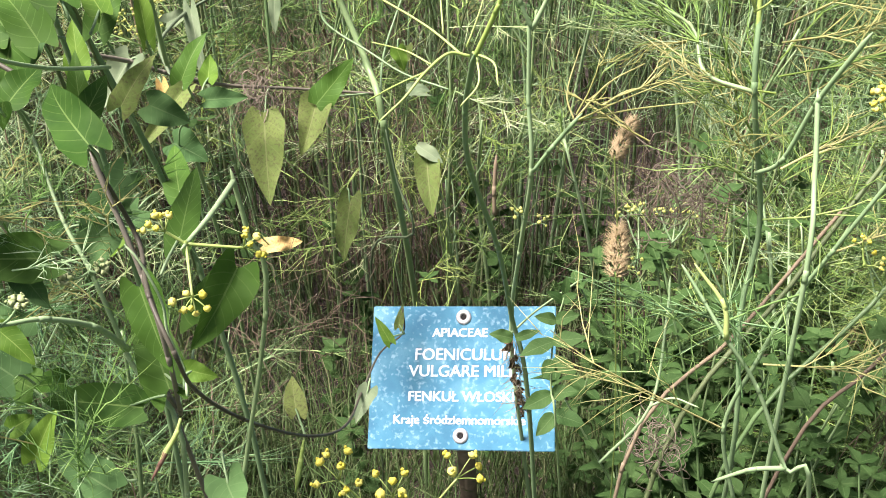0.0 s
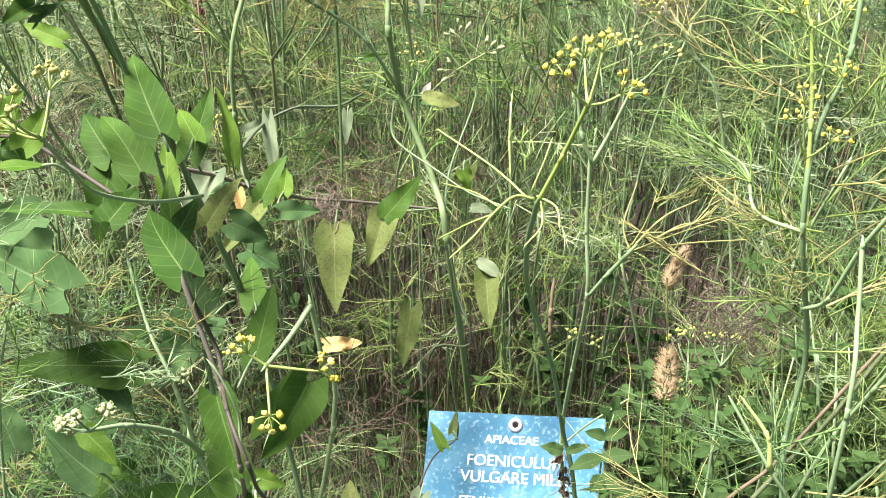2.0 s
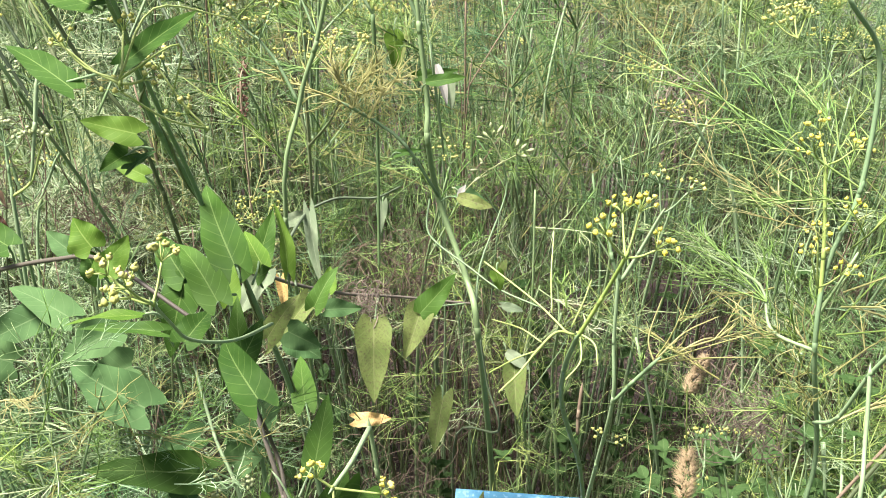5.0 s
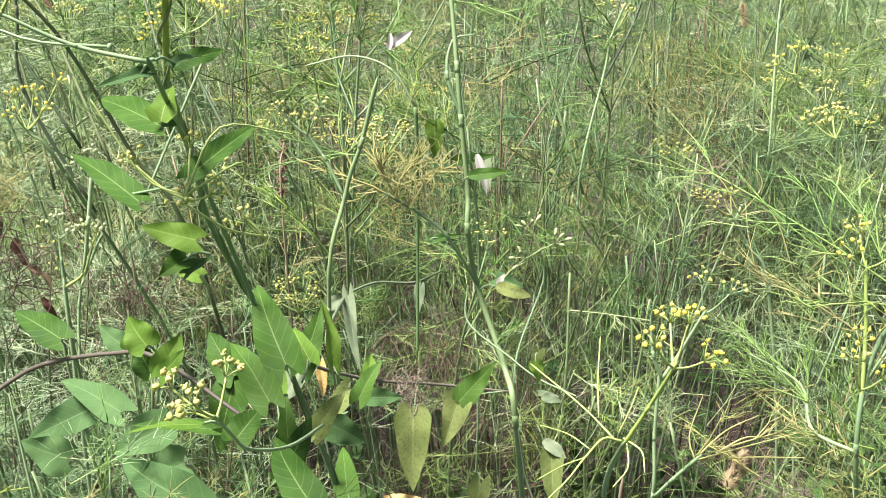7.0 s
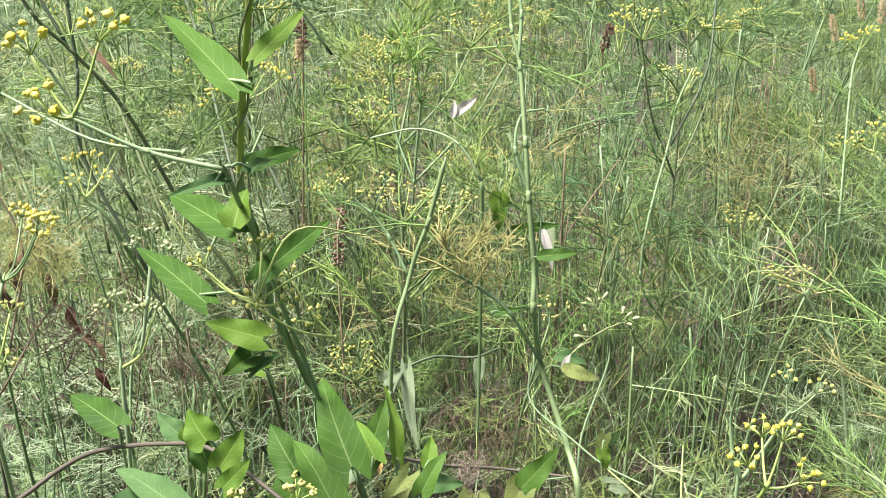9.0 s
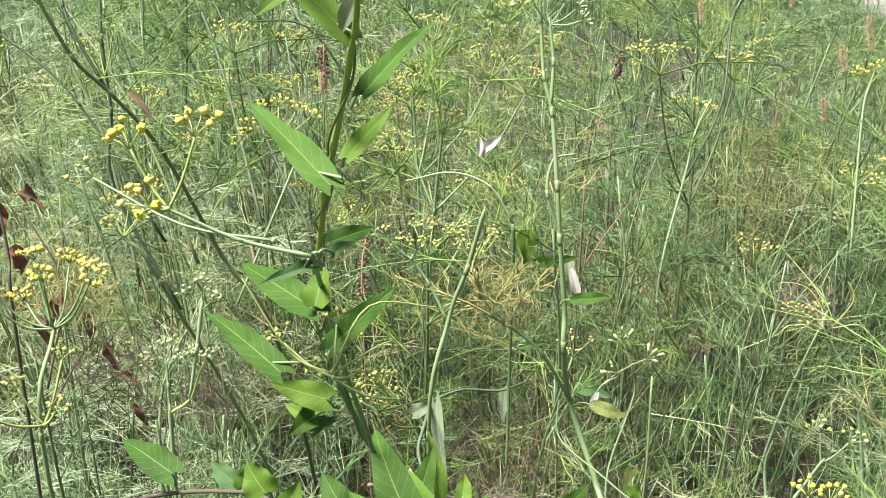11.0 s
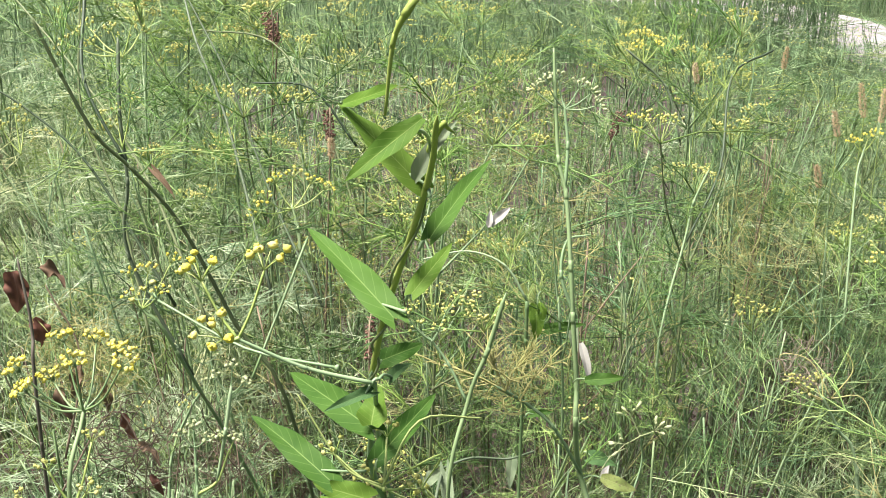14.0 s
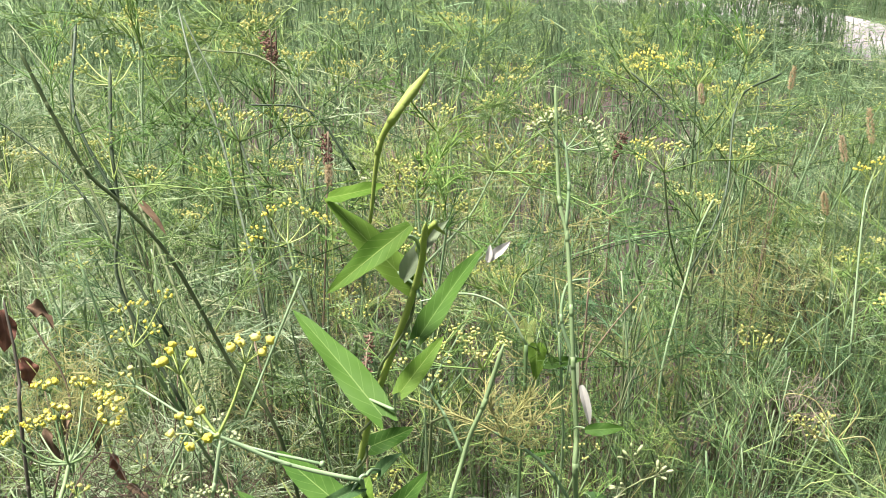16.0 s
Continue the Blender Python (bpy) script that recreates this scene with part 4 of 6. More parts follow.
stem(f, [(0.105, 0.851, 1.037), (0.104, 0.873, 1.059), (0.106, 0.906, 1.08)], 0.0007, 0.0005, STEM_LIME, "leaf_stalk")
frond_part(f, (0.116, 0.845, 1.045), (0, 0, 1), .035, FROND_BRIGHT, 20)

f = thing("fennel", (0.22, 1.24, 0.0), "glaucous forked fennel stem with small yellow umbels", "fennel", "fennel plants")
stem(f, [(0.21, 1.25, 0.0), (0.166, 1.163, 0.492), (0.162, 1.157, 0.596), (0.168, 1.106, 0.705), (0.177, 1.059, 0.82), (0.175, 1.065, 0.888), (0.176, 1.07, 0.954)], 0.0042, 0.0030, STEM_PALE)
stem(f, [(0.178, 1.062, 0.956), (0.168, 1.063, 0.982), (0.164, 1.069, 1.015), (0.166, 1.061, 1.044)], 0.0020, 0.0012, STEM_PALE, "branch")
stem(f, [(0.178, 1.062, 0.956), (0.194, 1.059, 0.991), (0.21, 1.048, 1.035)], 0.0022, 0.0016, STEM_PALE, "branch")
umbel(f, (0.21, 1.048, 1.035), [(0.207, 1.052, 1.065), (0.233, 1.05, 1.057)], FLOWER_PALE, STEM_PALE, 6)
stem(f, [(0.178, 1.052, 0.825), (0.193, 1.044, 0.851), (0.213, 1.037, 0.88)], 0.0030, 0.0022, STEM_PALE, "branch")
for a, b, c in (((0.213, 1.037, 0.88), (0.249, 1.02, 0.906), (0.303, 1.013, 0.931)), ((0.213, 1.037, 0.88), (0.259, 1.017, 0.899), (0.308, 1.003, 0.91)), ((0.213, 1.037, 0.88), (0.207, 1.048, 0.902), (0.219, 1.066, 0.935)), ((0.215, 1.039, 0.883), (0.241, 1.044, 0.911), (0.272, 1.053, 0.924)), ((0.234, 1.026, 0.899), (0.262, 1.042, 0.906), (0.29, 1.052, 0.898))):
    stem(f, [a, b, c], 0.0012, 0.0006, FROND_YELLOW, "leaf_stalk", "yellowing thread-like leaf", 4)
frond_part(f, (0.244, 1.02, 0.909), (1, 0.2, .3), .08, FROND_YELLOW, 30)
frond_part(f, (0.214, 1.031, 0.89), (.4, -.2, .8), .07, FROND_YELLOW, 24)
frond_part(f, (0.202, 1.033, 0.873), (-.2, 0, 1), .02, FROND_BRIGHT, 20)
stem(f, [(0.143, 1.057, 0.779), (0.143, 1.059, 0.802), (0.145, 1.063, 0.828)], 0.0020, 0.0019, STEM_DRY, "cut_stalk", "dry cut stub")
stem(f, [(0.161, 1.147, 0.581), (0.188, 1.143, 0.612), (0.228, 1.133, 0.652)], 0.0012, 0.0009, STEM_PALE, "branch")
rag = thing("withered_leaf", (0.16, 1.117, 0.588), "brown withered leaf scrap clinging to a fennel stem", "leaf")
for k in range(22):
    a = Vector((0.159, 1.125, 0.592)).lerp(Vector((0.17, 1.134, 0.491)), k / 21) + Vector((rnd(-.003, .003), rnd(-.006, -.001), 0))
    leaf(rag, a, a + Vector((rnd(-.009, .009), rnd(-.006, .003), rnd(-.016, .006))), rnd(.003, .007), LEAF_BROWN, lobe=.0, fold=1.0, wave=.4, taper=1.6, curl=.5)
s = Soup()
for k in range(90):
    a = Vector((0.159, 1.121, 0.598)).lerp(Vector((0.17, 1.13, 0.488)), rnd(0, 1)) + Vector((rnd(-.006, .006), rnd(-.006, .0), 0))
    filament(s, a, Vector((rnd(-.5, .5), rnd(-.3, .2), rnd(-1, .3))), rnd(.012, .03), .00045, .5)
tagged(part("fibre", s, STEM_DRY, rag, "frayed grey-brown fibres"), kind="stuff")
leaf(rag, (0.16, 1.112, 0.599), (0.138, 1.106, 0.611), .014, HERB, lobe=0)
leaf(rag, (0.164, 1.112, 0.599), (0.189, 1.108, 0.611), .010, HERB, lobe=0)
shoot = thing("herb", (0.235, 1.19, 0.0), "leafy green herb shoot leaning over the label's edge", "plant", "leafy herbs by the label")
stem(shoot, [(0.235, 1.19, 0.0), (0.2, 1.026, 0.534), (0.196, 1.052, 0.578), (0.201, 1.087, 0.615), (0.215, 1.119, 0.648)], 0.0013, 0.0008, STEM, sides=6)
for base, tip, wide in (((0.2, 1.081, 0.615), (0.165, 1.071, 0.609), .017), ((0.2, 1.081, 0.615), (0.232, 1.072, 0.627), .017), ((0.198, 1.067, 0.602), (0.187, 1.043, 0.601), .013), ((0.198, 1.067, 0.602), (0.221, 1.053, 0.597), .016), ((0.196, 1.049, 0.573), (0.167, 1.035, 0.569), .018),
                        ((0.196, 1.049, 0.573), (0.221, 1.044, 0.583), .017), ((0.198, 1.035, 0.559), (0.179, 1.013, 0.552), .016), ((0.198, 1.035, 0.559), (0.227, 1.019, 0.56), .018), ((0.204, 1.096, 0.63), (0.183, 1.091, 0.641), .013), ((0.204, 1.096, 0.63), (0.227, 1.092, 0.641), .014),
                        ((0.212, 1.115, 0.641), (0.197, 1.112, 0.657), .011), ((0.212, 1.115, 0.641), (0.226, 1.111, 0.653), .011), ((0.215, 1.119, 0.648), (0.217, 1.12, 0.668), .009)):
    leaf(shoot, base, tip, wide, HERB, face=(0, -.5, .8), lobe=0, taper=1.6, curl=.15, rows=6, cols=4)
umbel(f, (0.178, 1.079, 0.756), [(0.167, 1.074, 0.767), (0.186, 1.07, 0.761)], FLOWER_PALE, STEM_PALE, 5, .0019, .008, .0007)

f = thing("fennel", (0.03, 1.36, 0.0), "thick fennel stalk with a fruiting umbel and yellowed side leaf", "fennel", "fennel plants")
stem(f, [(0.045, 1.42, 0.0), (0.05, 1.41, 0.4), (0.031, 1.293, 0.758), (0.015, 1.337, 0.811), (-0.022, 1.381, 0.9), (-0.033, 1.36, 0.985), (-0.034, 1.376, 1.028), (-0.043, 1.387, 1.114), (-0.049, 1.4, 1.176), (-0.059, 1.431, 1.257), (-0.07, 1.445, 1.296), (-0.077, 1.469, 1.359), (-0.082, 1.491, 1.416)], 0.0070, 0.0030, STEM)
stem(f, [(-0.061, 1.434, 1.265), (-0.06, 1.452, 1.312), (-0.066, 1.468, 1.354)], 0.0024, 0.0018, STEM_PALE, "branch")
leaf(f, (-0.029, 1.468, 1.044), (-0.013, 1.44, 1.003), .011, LEAF_WHITE, taper=2.0, lobe=0, fold=.6)
leaf(f, (-0.028, 1.287, 1.081), (0.016, 1.284, 1.09), .014, LEAF, (-0.039, 1.357, 1.043), taper=1.8, lobe=0, curl=.1)
leaf(f, (-0.089, 1.529, 1.07), (-0.085, 1.509, 1.024), .026, LEAF_BRIGHT, (-0.084, 1.536, 1.085), taper=1.8, lobe=.05)
leaf(f, (0.003, 1.358, 0.912), (0.045, 1.338, 0.909), .017, LEAF_SPOT, (-0.018, 1.373, 0.9), taper=1.8, lobe=0)
leaf(f, (0.004, 1.358, 0.912), (0.012, 1.365, 0.927), .008, LEAF_WHITE, taper=1.8, lobe=0)
leaf(f, (0.052, 1.254, 0.865), (0.06, 1.246, 0.844), .017, LEAF_BRIGHT, (0.055, 1.259, 0.874), taper=1.8)
leaf(f, (0.061, 1.221, 0.837), (0.086, 1.222, 0.834), .011, LEAF_PALE, taper=1.8, lobe=0)
stem(f, [(-0.022, 1.378, 0.905), (-0.059, 1.366, 0.974), (-0.091, 1.373, 0.999), (-0.126, 1.359, 1.027)], 0.0032, 0.0022, STEM_PALE, "branch")
for k in range(3):
    frond_part(f, (-0.121, 1.358, 1.025), (-.8 + .5 * k, .1, .5 + .2 * k), .085, FROND_YELLOW, 40, .0009)
frond_part(f, (-0.102, 1.365, 1.01), (.3, .1, 1), .08, FROND_YELLOW, 36, .0009)
stem(f, [(-0.041, 1.388, 1.116), (-0.06, 1.395, 1.167), (-0.055, 1.411, 1.205), (-0.031, 1.416, 1.212)], 0.0026, 0.0009, STEM_PALE, "branch")
umbel(f, (-0.066, 1.468, 1.354), [(-0.101, 1.472, 1.373), (-0.088, 1.467, 1.383), (-0.075, 1.49, 1.384), (-0.05, 1.479, 1.377), (-0.036, 1.478, 1.371), (-0.029, 1.464, 1.36)], FRUIT, STEM_PALE, 8, .0019, .012, .0011, 1.5)
stem(f, [(0.006, 1.407, 0.895), (0.019, 1.433, 0.901), (0.035, 1.438, 0.909)], 0.0009, 0.0008, FRUIT, "branch")
b = umbel(f, (0.056, 1.452, 0.922), [(0.043, 1.454, 0.949), (0.073, 1.448, 0.933), (0.037, 1.446, 0.912)], FRUIT, FRUIT, 5, .0024, .018, .0010, 2.2, 0.02)
stem(f, [(0.056, 1.452, 0.922), (0.06, 1.451, 0.876), (0.03, 1.381, 0.808), (0.027, 1.305, 0.77)], 0.0010, 0.0016, STEM_PALE, "branch")
frond_part(f, (0.005, 1.35, 0.838), (.3, -.2, .8), .06, FROND_BRIGHT, 30)
frond_part(f, (-0.022, 1.416, 0.884), (.4, -.2, .8), .07, FROND_BRIGHT, 30)
frond_part(f, (-0.051, 1.544, 1.036), (-.6, -.2, .5), .12, FROND, 40)

f = thing("fennel", (-0.20, 1.38, 0.0), "fennel stalk with a swollen pale leaf sheath at its tip", "fennel", "fennel plants")
stem(f, [(-0.16, 1.36, 0.0), (-0.17, 1.34, 0.5), (-0.177, 1.2, 0.948), (-0.158, 1.222, 1.079), (-0.139, 1.227, 1.138), (-0.124, 1.23, 1.196)], 0.0036, 0.0027, STEM)
stem(f, [(-0.159, 1.222, 1.078), (-0.181, 1.235, 1.117), (-0.201, 1.242, 1.141)], 0.0018, 0.0014, STEM_PALE, "branch")
umbel(f, (-0.201, 1.242, 1.141), [(-0.227, 1.239, 1.168), (-0.187, 1.246, 1.173), (-0.192, 1.22, 1.163), (-0.213, 1.245, 1.151)], FLOWER_PALE, STEM_PALE, 5, .0022, .013)
stem(f, [(-0.1, 1.41, 1.124), (-0.129, 1.414, 1.168), (-0.175, 1.415, 1.184), (-0.227, 1.405, 1.175)], 0.0017, 0.0009, STEM_PALE, "arched_stalk", "arching pale stalk")
stem(f, [(-0.1, 1.41, 1.124), (-0.099, 1.41, 1.068), (-0.1, 1.415, 0.947), (-0.099, 1.381, 0.808)], 0.0026, 0.0030, STEM, "branch")
frond_part(f, (-0.188, 1.303, 0.965), (-.5, -.1, .8), .14, FROND_BRIGHT, 40)

f = thing("fennel", (-0.16, 0.92, 0.0), "near fennel branch with a loose bright yellow umbel", "fennel", "fennel plants")
stem(f, [(-0.16, 0.93, 0.0), (-0.16, 0.95, 0.7), (-0.185, 0.95, 1.02), (-0.205, 0.88, 1.2), (-0.185, 0.702, 1.364)], 0.0026, 0.0016, STEM_PALE)
stem(f, [(-0.185, 0.702, 1.364), (-0.229, 0.697, 1.375), (-0.268, 0.69, 1.395)], 0.0015, 0.0011, STEM_PALE, "branch")
umbel(f, (-0.268, 0.69, 1.395), [(-0.274, 0.68, 1.399), (-0.292, 0.7, 1.428), (-0.254, 0.706, 1.435)], count=6, ball=.0032, mini=.017)
umbel(f, (-0.209, 0.703, 1.373), [(-0.337, 0.747, 1.393)], FLOWER_PALE, STEM_PALE, 4)
umbel(f, (-0.186, 0.752, 1.256), [(-0.221, 0.757, 1.278), (-0.171, 0.754, 1.258), (-0.187, 0.774, 1.285)], FLOWER_PALE, STEM_LIME, 5, .0022, .011)
for a, b in (((-0.164, 0.771, 1.301), (-0.124, 0.812, 1.284)), ((-0.148, 0.765, 1.279), (-0.163, 0.79, 1.236)), ((-0.215, 0.755, 1.271), (-0.246, 0.76, 1.32))):
    stem(f, [(-0.187, 0.753, 1.258), a, b], 0.0010, 0.0006, STEM_LIME, "tendril", "", 4)
umbel(f, (-0.156, 0.843, 1.191), [(-0.2, 0.795, 1.235), (-0.168, 0.837, 1.204), (-0.187, 0.842, 1.237)], FLOWER_PALE, STEM_LIME, 6, .0023, .014)

f = thing("fennel", (-0.60, 1.12, 0.0), "fennel with a wide flat-topped yellow umbel", "fennel", "fennel plants")
stem(f, [(-0.56, 1.15, 0.0), (-0.565, 1.13, .6), (-0.556, 1.061, 1.001), (-0.552, 1.111, 1.10)], 0.0046, 0.0034, STEM)
umbel(f, (-0.552, 1.111, 1.10), [(-0.602, 1.093, 1.127), (-0.583, 1.15, 1.159), (-0.526, 1.151, 1.148), (-0.505, 1.103, 1.157), (-0.619, 1.117, 1.138), (-0.547, 1.09, 1.162), (-0.604, 1.16, 1.107), (-0.571, 1.206, 1.133)], mat_ray=STEM, count=12, ball=.0030, mini=.015, ray=.0014, arch=.15)
umbel(f, (-0.549, 1.057, 1.018), [(-0.585, 1.02, 1.044), (-0.573, 1.059, 1.058), (-0.538, 1.091, 1.076), (-0.534, 1.055, 1.037)], FLOWER_PALE, STEM_LIME, 6, .0026, .013, .0016)

f = thing("fennel", (-0.44, 1.55, 0.0), "fennel with several small crowded yellow umbels", "fennel", "fennel plants")
stem(f, [(-0.44, 1.55, 0.0), (-0.42, 1.5, .6), (-0.55, 1.421, 1.017), (-0.594, 1.42, 1.08)], 0.0040, 0.0024, STEM)
umbel(f, (-0.594, 1.42, 1.08), [(-0.61, 1.432, 1.118), (-0.595, 1.455, 1.117), (-0.566, 1.462, 1.128), (-0.595, 1.397, 1.105), (-0.563, 1.402, 1.112)], count=7)
stem(f, [(-0.453, 1.42, 0.99), (-0.411, 1.582, 1.123)], 0.0030, 0.0022, STEM, "branch")
umbel(f, (-0.432, 1.596, 1.164), [(-0.474, 1.571, 1.166), (-0.457, 1.606, 1.197), (-0.41, 1.61, 1.197), (-0.39, 1.61, 1.19), (-0.438, 1.63, 1.199), (-0.458, 1.559, 1.187)], count=8)
stem(f, [(-0.418, 1.576, 1.108), (-0.423, 1.587, 1.138), (-0.432, 1.596, 1.164)], 0.0022, 0.0018, STEM, "branch")

f = thing("fennel", (-0.62, 1.62, 0.0), "fennel stalk with small pale green umbels", "fennel", "fennel plants")
stem(f, [(-0.62, 1.58, 0.0), (-0.62, 1.57, .4), (-0.621, 1.533, 0.588), (-0.622, 1.569, 0.761), (-0.594, 1.584, 0.842), (-0.579, 1.586, 0.869)], 0.0042, 0.0020, STEM_PALE)
umbel(f, (-0.624, 1.573, 0.799), [(-0.657, 1.578, 0.846), (-0.604, 1.584, 0.846), (-0.632, 1.543, 0.833), (-0.603, 1.616, 0.845)], FLOWER_PALE, STEM_PALE, 6, .0022, .014)
umbel(f, (-0.569, 1.586, 0.922), [(-0.598, 1.573, 0.951), (-0.559, 1.579, 0.955), (-0.543, 1.577, 0.944)], FRUIT, STEM_PALE, 6, .0018, .012)

f = thing("fennel", (-0.30, 0.90, 0.0), "low fennel branch with pale yellow buds beneath bindweed", "fennel", "fennel plants")
stem(f, [(-0.28, 0.92, 0.0), (-0.116, 0.818, 0.664), (-0.144, 0.834, 0.789), (-0.163, 0.845, 0.865), (-0.182, 0.865, 0.897), (-0.208, 0.913, 0.94)], 0.0038, 0.0012, STEM_PALE)
stem(f, [(-0.118, 0.84, 1.027), (-0.125, 0.747, 1.066), (-0.14, 0.694, 1.097), (-0.142, 0.663, 1.127), (-0.145, 0.642, 1.153)], 0.0014, 0.0011, STEM_PALE, "branch")
umbel(f, (-0.145, 0.642, 1.153), [(-0.158, 0.642, 1.156), (-0.14, 0.653, 1.176), (-0.176, 0.656, 1.164), (-0.154, 0.627, 1.171)], FLOWER_PALE, STEM_LIME, 6, .0028, .014)
stem(f, [(-0.137, 0.815, 0.814), (-0.148, 0.791, 0.851), (-0.17, 0.761, 0.88), (-0.192, 0.742, 0.889)], 0.0026, 0.0014, STEM_PALE, "branch")
umbel(f, (-0.192, 0.742, 0.889), [(-0.208, 0.738, 0.895), (-0.197, 0.735, 0.903), (-0.178, 0.742, 0.903), (-0.203, 0.748, 0.884)], FRUIT, STEM_PALE, 7, .0027, .006)
umbel(f, (-0.163, 0.845, 0.865), [(-0.172, 0.822, 0.872), (-0.148, 0.826, 0.878)], FRUIT, STEM_PALE, 7, .0022, .006)

f = thing("fennel", (-0.33, 0.80, 0.0), "soft young fennel with pale feathery leaves over the bindweed", "fennel", "fennel plants")
stem(f, [(-0.33, 0.80, 0.0), (-0.31, 0.80, 0.40), (-0.29, 0.81, 0.66), (-0.33, 0.83, 0.90)], 0.0026, 0.0012, STEM_PALE)
stem(f, [(-0.33, 0.80, 0.02), (-0.24, 0.78, 0.40), (-0.20, 0.78, 0.62), (-0.17, 0.78, 0.80)], 0.0022, 0.0010, STEM_PALE)
stem(f, [(-0.33, 0.80, 0.02), (-0.38, 0.86, 0.50), (-0.40, 0.90, 0.80), (-0.43, 0.94, 0.98)], 0.0024, 0.0010, STEM_PALE)
for k in range(30):
    u = rnd(0, 1)
    a = Vector((-0.31, 0.80, 0.50)).lerp(Vector((-0.33, 0.83, 0.90)), u) if k % 3 == 0 else Vector((-0.23, 0.78, 0.46)).lerp(Vector((-0.17, 0.78, 0.80)), u) if k % 3 == 1 else Vector((-0.38, 0.87, 0.56)).lerp(Vector((-0.43, 0.94, 0.98)), u)
    frond_part(f, a, (rnd(-1, 1), rnd(-.6, .4), rnd(-.1, .9)), rnd(.07, .15), RNG.choice((FROND_BRIGHT, FROND_PALE, FROND_BRIGHT, FROND_YELLOW)), 44, .00046, .75)
for k in range(20):
    a = Vector((rnd(-.36, -.19), rnd(.77, .84), rnd(.88, .98)))
    frond_part(f, a, (rnd(-1, 1), rnd(-.6, .2), rnd(-.3, .8)), rnd(.06, .11), RNG.choice((FROND_BRIGHT, FROND_PALE, FROND_YELLOW)), 44, .00042, .8)
stem(f, [(-0.31, 0.80, 0.66), (-0.29, 0.81, 0.86), (-0.25, 0.80, 0.985)], 0.0016, 0.0009, STEM_PALE, "branch")
stem(f, [(-0.31, 0.80, 0.66), (-0.34, 0.81, 0.86), (-0.36, 0.80, 0.97)], 0.0016, 0.0009, STEM_PALE, "branch")
for k in range(22):
    a = Vector((rnd(-.30, -.15), rnd(.80, .90), rnd(.60, .90)))
    frond_part(f, a, (rnd(-1, 1), rnd(-.7, .3), rnd(-.2, .9)), rnd(.06, .13), RNG.choice((FROND_BRIGHT, FROND_PALE, FROND_YELLOW)), 40, .00044, .8)

f = thing("fennel", (-0.10, 0.80, 0.0), "fennel sprig with bright yellow umbellets and a thick sheath", "fennel", "fennel plants")
stem(f, [(-0.12, 0.82, 0.0), (-0.10, 0.80, .5), (-0.028, 0.794, 0.854), (-0.031, 0.789, 0.922), (-0.036, 0.791, 0.964)], 0.0030, 0.0018, STEM)
stem(f, [(-0.036, 0.791, 0.964), (-0.044, 0.745, 0.965), (-0.054, 0.714, 0.963)], 0.0034, 0.0014, STEM_PALE, "sheath", "swollen pale sheath")
umbel(f, (-0.054, 0.714, 0.963), [(-0.065, 0.714, 0.972), (-0.02, 0.717, 0.957), (-0.049, 0.689, 0.941)], count=7, ball=.0026, mini=.0125, ray=.0012, arch=0)

f = thing("fennel", (0.10, 0.86, 0.0), "short fennel shoot with bright yellow umbellets at the label's foot", "fennel", "fennel plants")
stem(f, [(0.07, 0.95, 0.0), (0.055, 0.839, 0.559), (0.058, 0.803, 0.634)], 0.0026, 0.0020, STEM)
umbel(f, (0.058, 0.803, 0.634), [(0.009, 0.809, 0.685), (0.102, 0.81, 0.682), (0.052, 0.795, 0.679), (0.025, 0.804, 0.656)], count=5, ball=.0040, mini=.021, arch=.05)

f = thing("fennel", (0.40, 1.08, 0.0), "tall pale fennel with many side stems and yellow umbels", "fennel", "fennel plants")
stem(f, [(0.36, 1.12, 0.0), (0.367, 0.992, 0.512), (0.368, 1.016, 0.685), (0.382, 1.036, 0.776), (0.358, 1.01, 0.916), (0.366, 1.037, 0.991), (0.393, 1.062, 1.059), (0.403, 1.097, 1.17), (0.366, 1.081, 1.228)], 0.0040, 0.0024, STEM_PALE)
stem(f, [(0.358, 1.01, 0.916), (0.361, 1.037, 1.002), (0.36, 1.07, 1.078)], 0.0024, 0.0016, STEM_LIME, "branch")
umbel(f, (0.36, 1.07, 1.078), [(0.347, 1.065, 1.093), (0.354, 1.084, 1.107), (0.386, 1.078, 1.091)], FLOWER, STEM_LIME, 6, .0024, .015)
umbel(f, (0.374, 1.044, 1.026), [(0.38, 1.033, 1.048)], FLOWER, STEM_LIME, 6)
umbel(f, (0.364, 1.262, 1.143), [(0.339, 1.268, 1.16), (0.354, 1.266, 1.154), (0.372, 1.271, 1.162), (0.365, 1.291, 1.159)], FLOWER_PALE, STEM_LIME, 7)
stem(f, [(0.358, 0.978, 0.855), (0.367, 0.939, 0.887), (0.381, 0.915, 0.948), (0.4, 0.889, 1.004)], 0.0030, 0.0022, STEM_PALE, "branch")
stem(f, [(0.37, 0.93, 0.0), (0.362, 0.87, 0.55), (0.37, 0.855, 0.831), (0.378, 0.889, 0.897), (0.381, 0.915, 0.948)], 0.0034, 0.0020, STEM_PALE, "branch")
stem(f, [(0.359, 1.009, 0.914), (0.321, 1.033, 0.923), (0.314, 1.069, 0.951), (0.268, 1.088, 0.972)], 0.0020, 0.0012, STEM, "branch")
for a in ((0.216, 1.09, 0.962), (0.226, 1.102, 0.983), (0.257, 1.099, 0.996), (0.291, 1.113, 0.996), (0.332, 1.111, 1.008)):
    d = Vector(a) - Vector((0.318, 1.054, 0.942))
    frond_part(f, (0.318, 1.054, 0.942), d, d.length, FROND_BRIGHT, 40, .00048, .6)
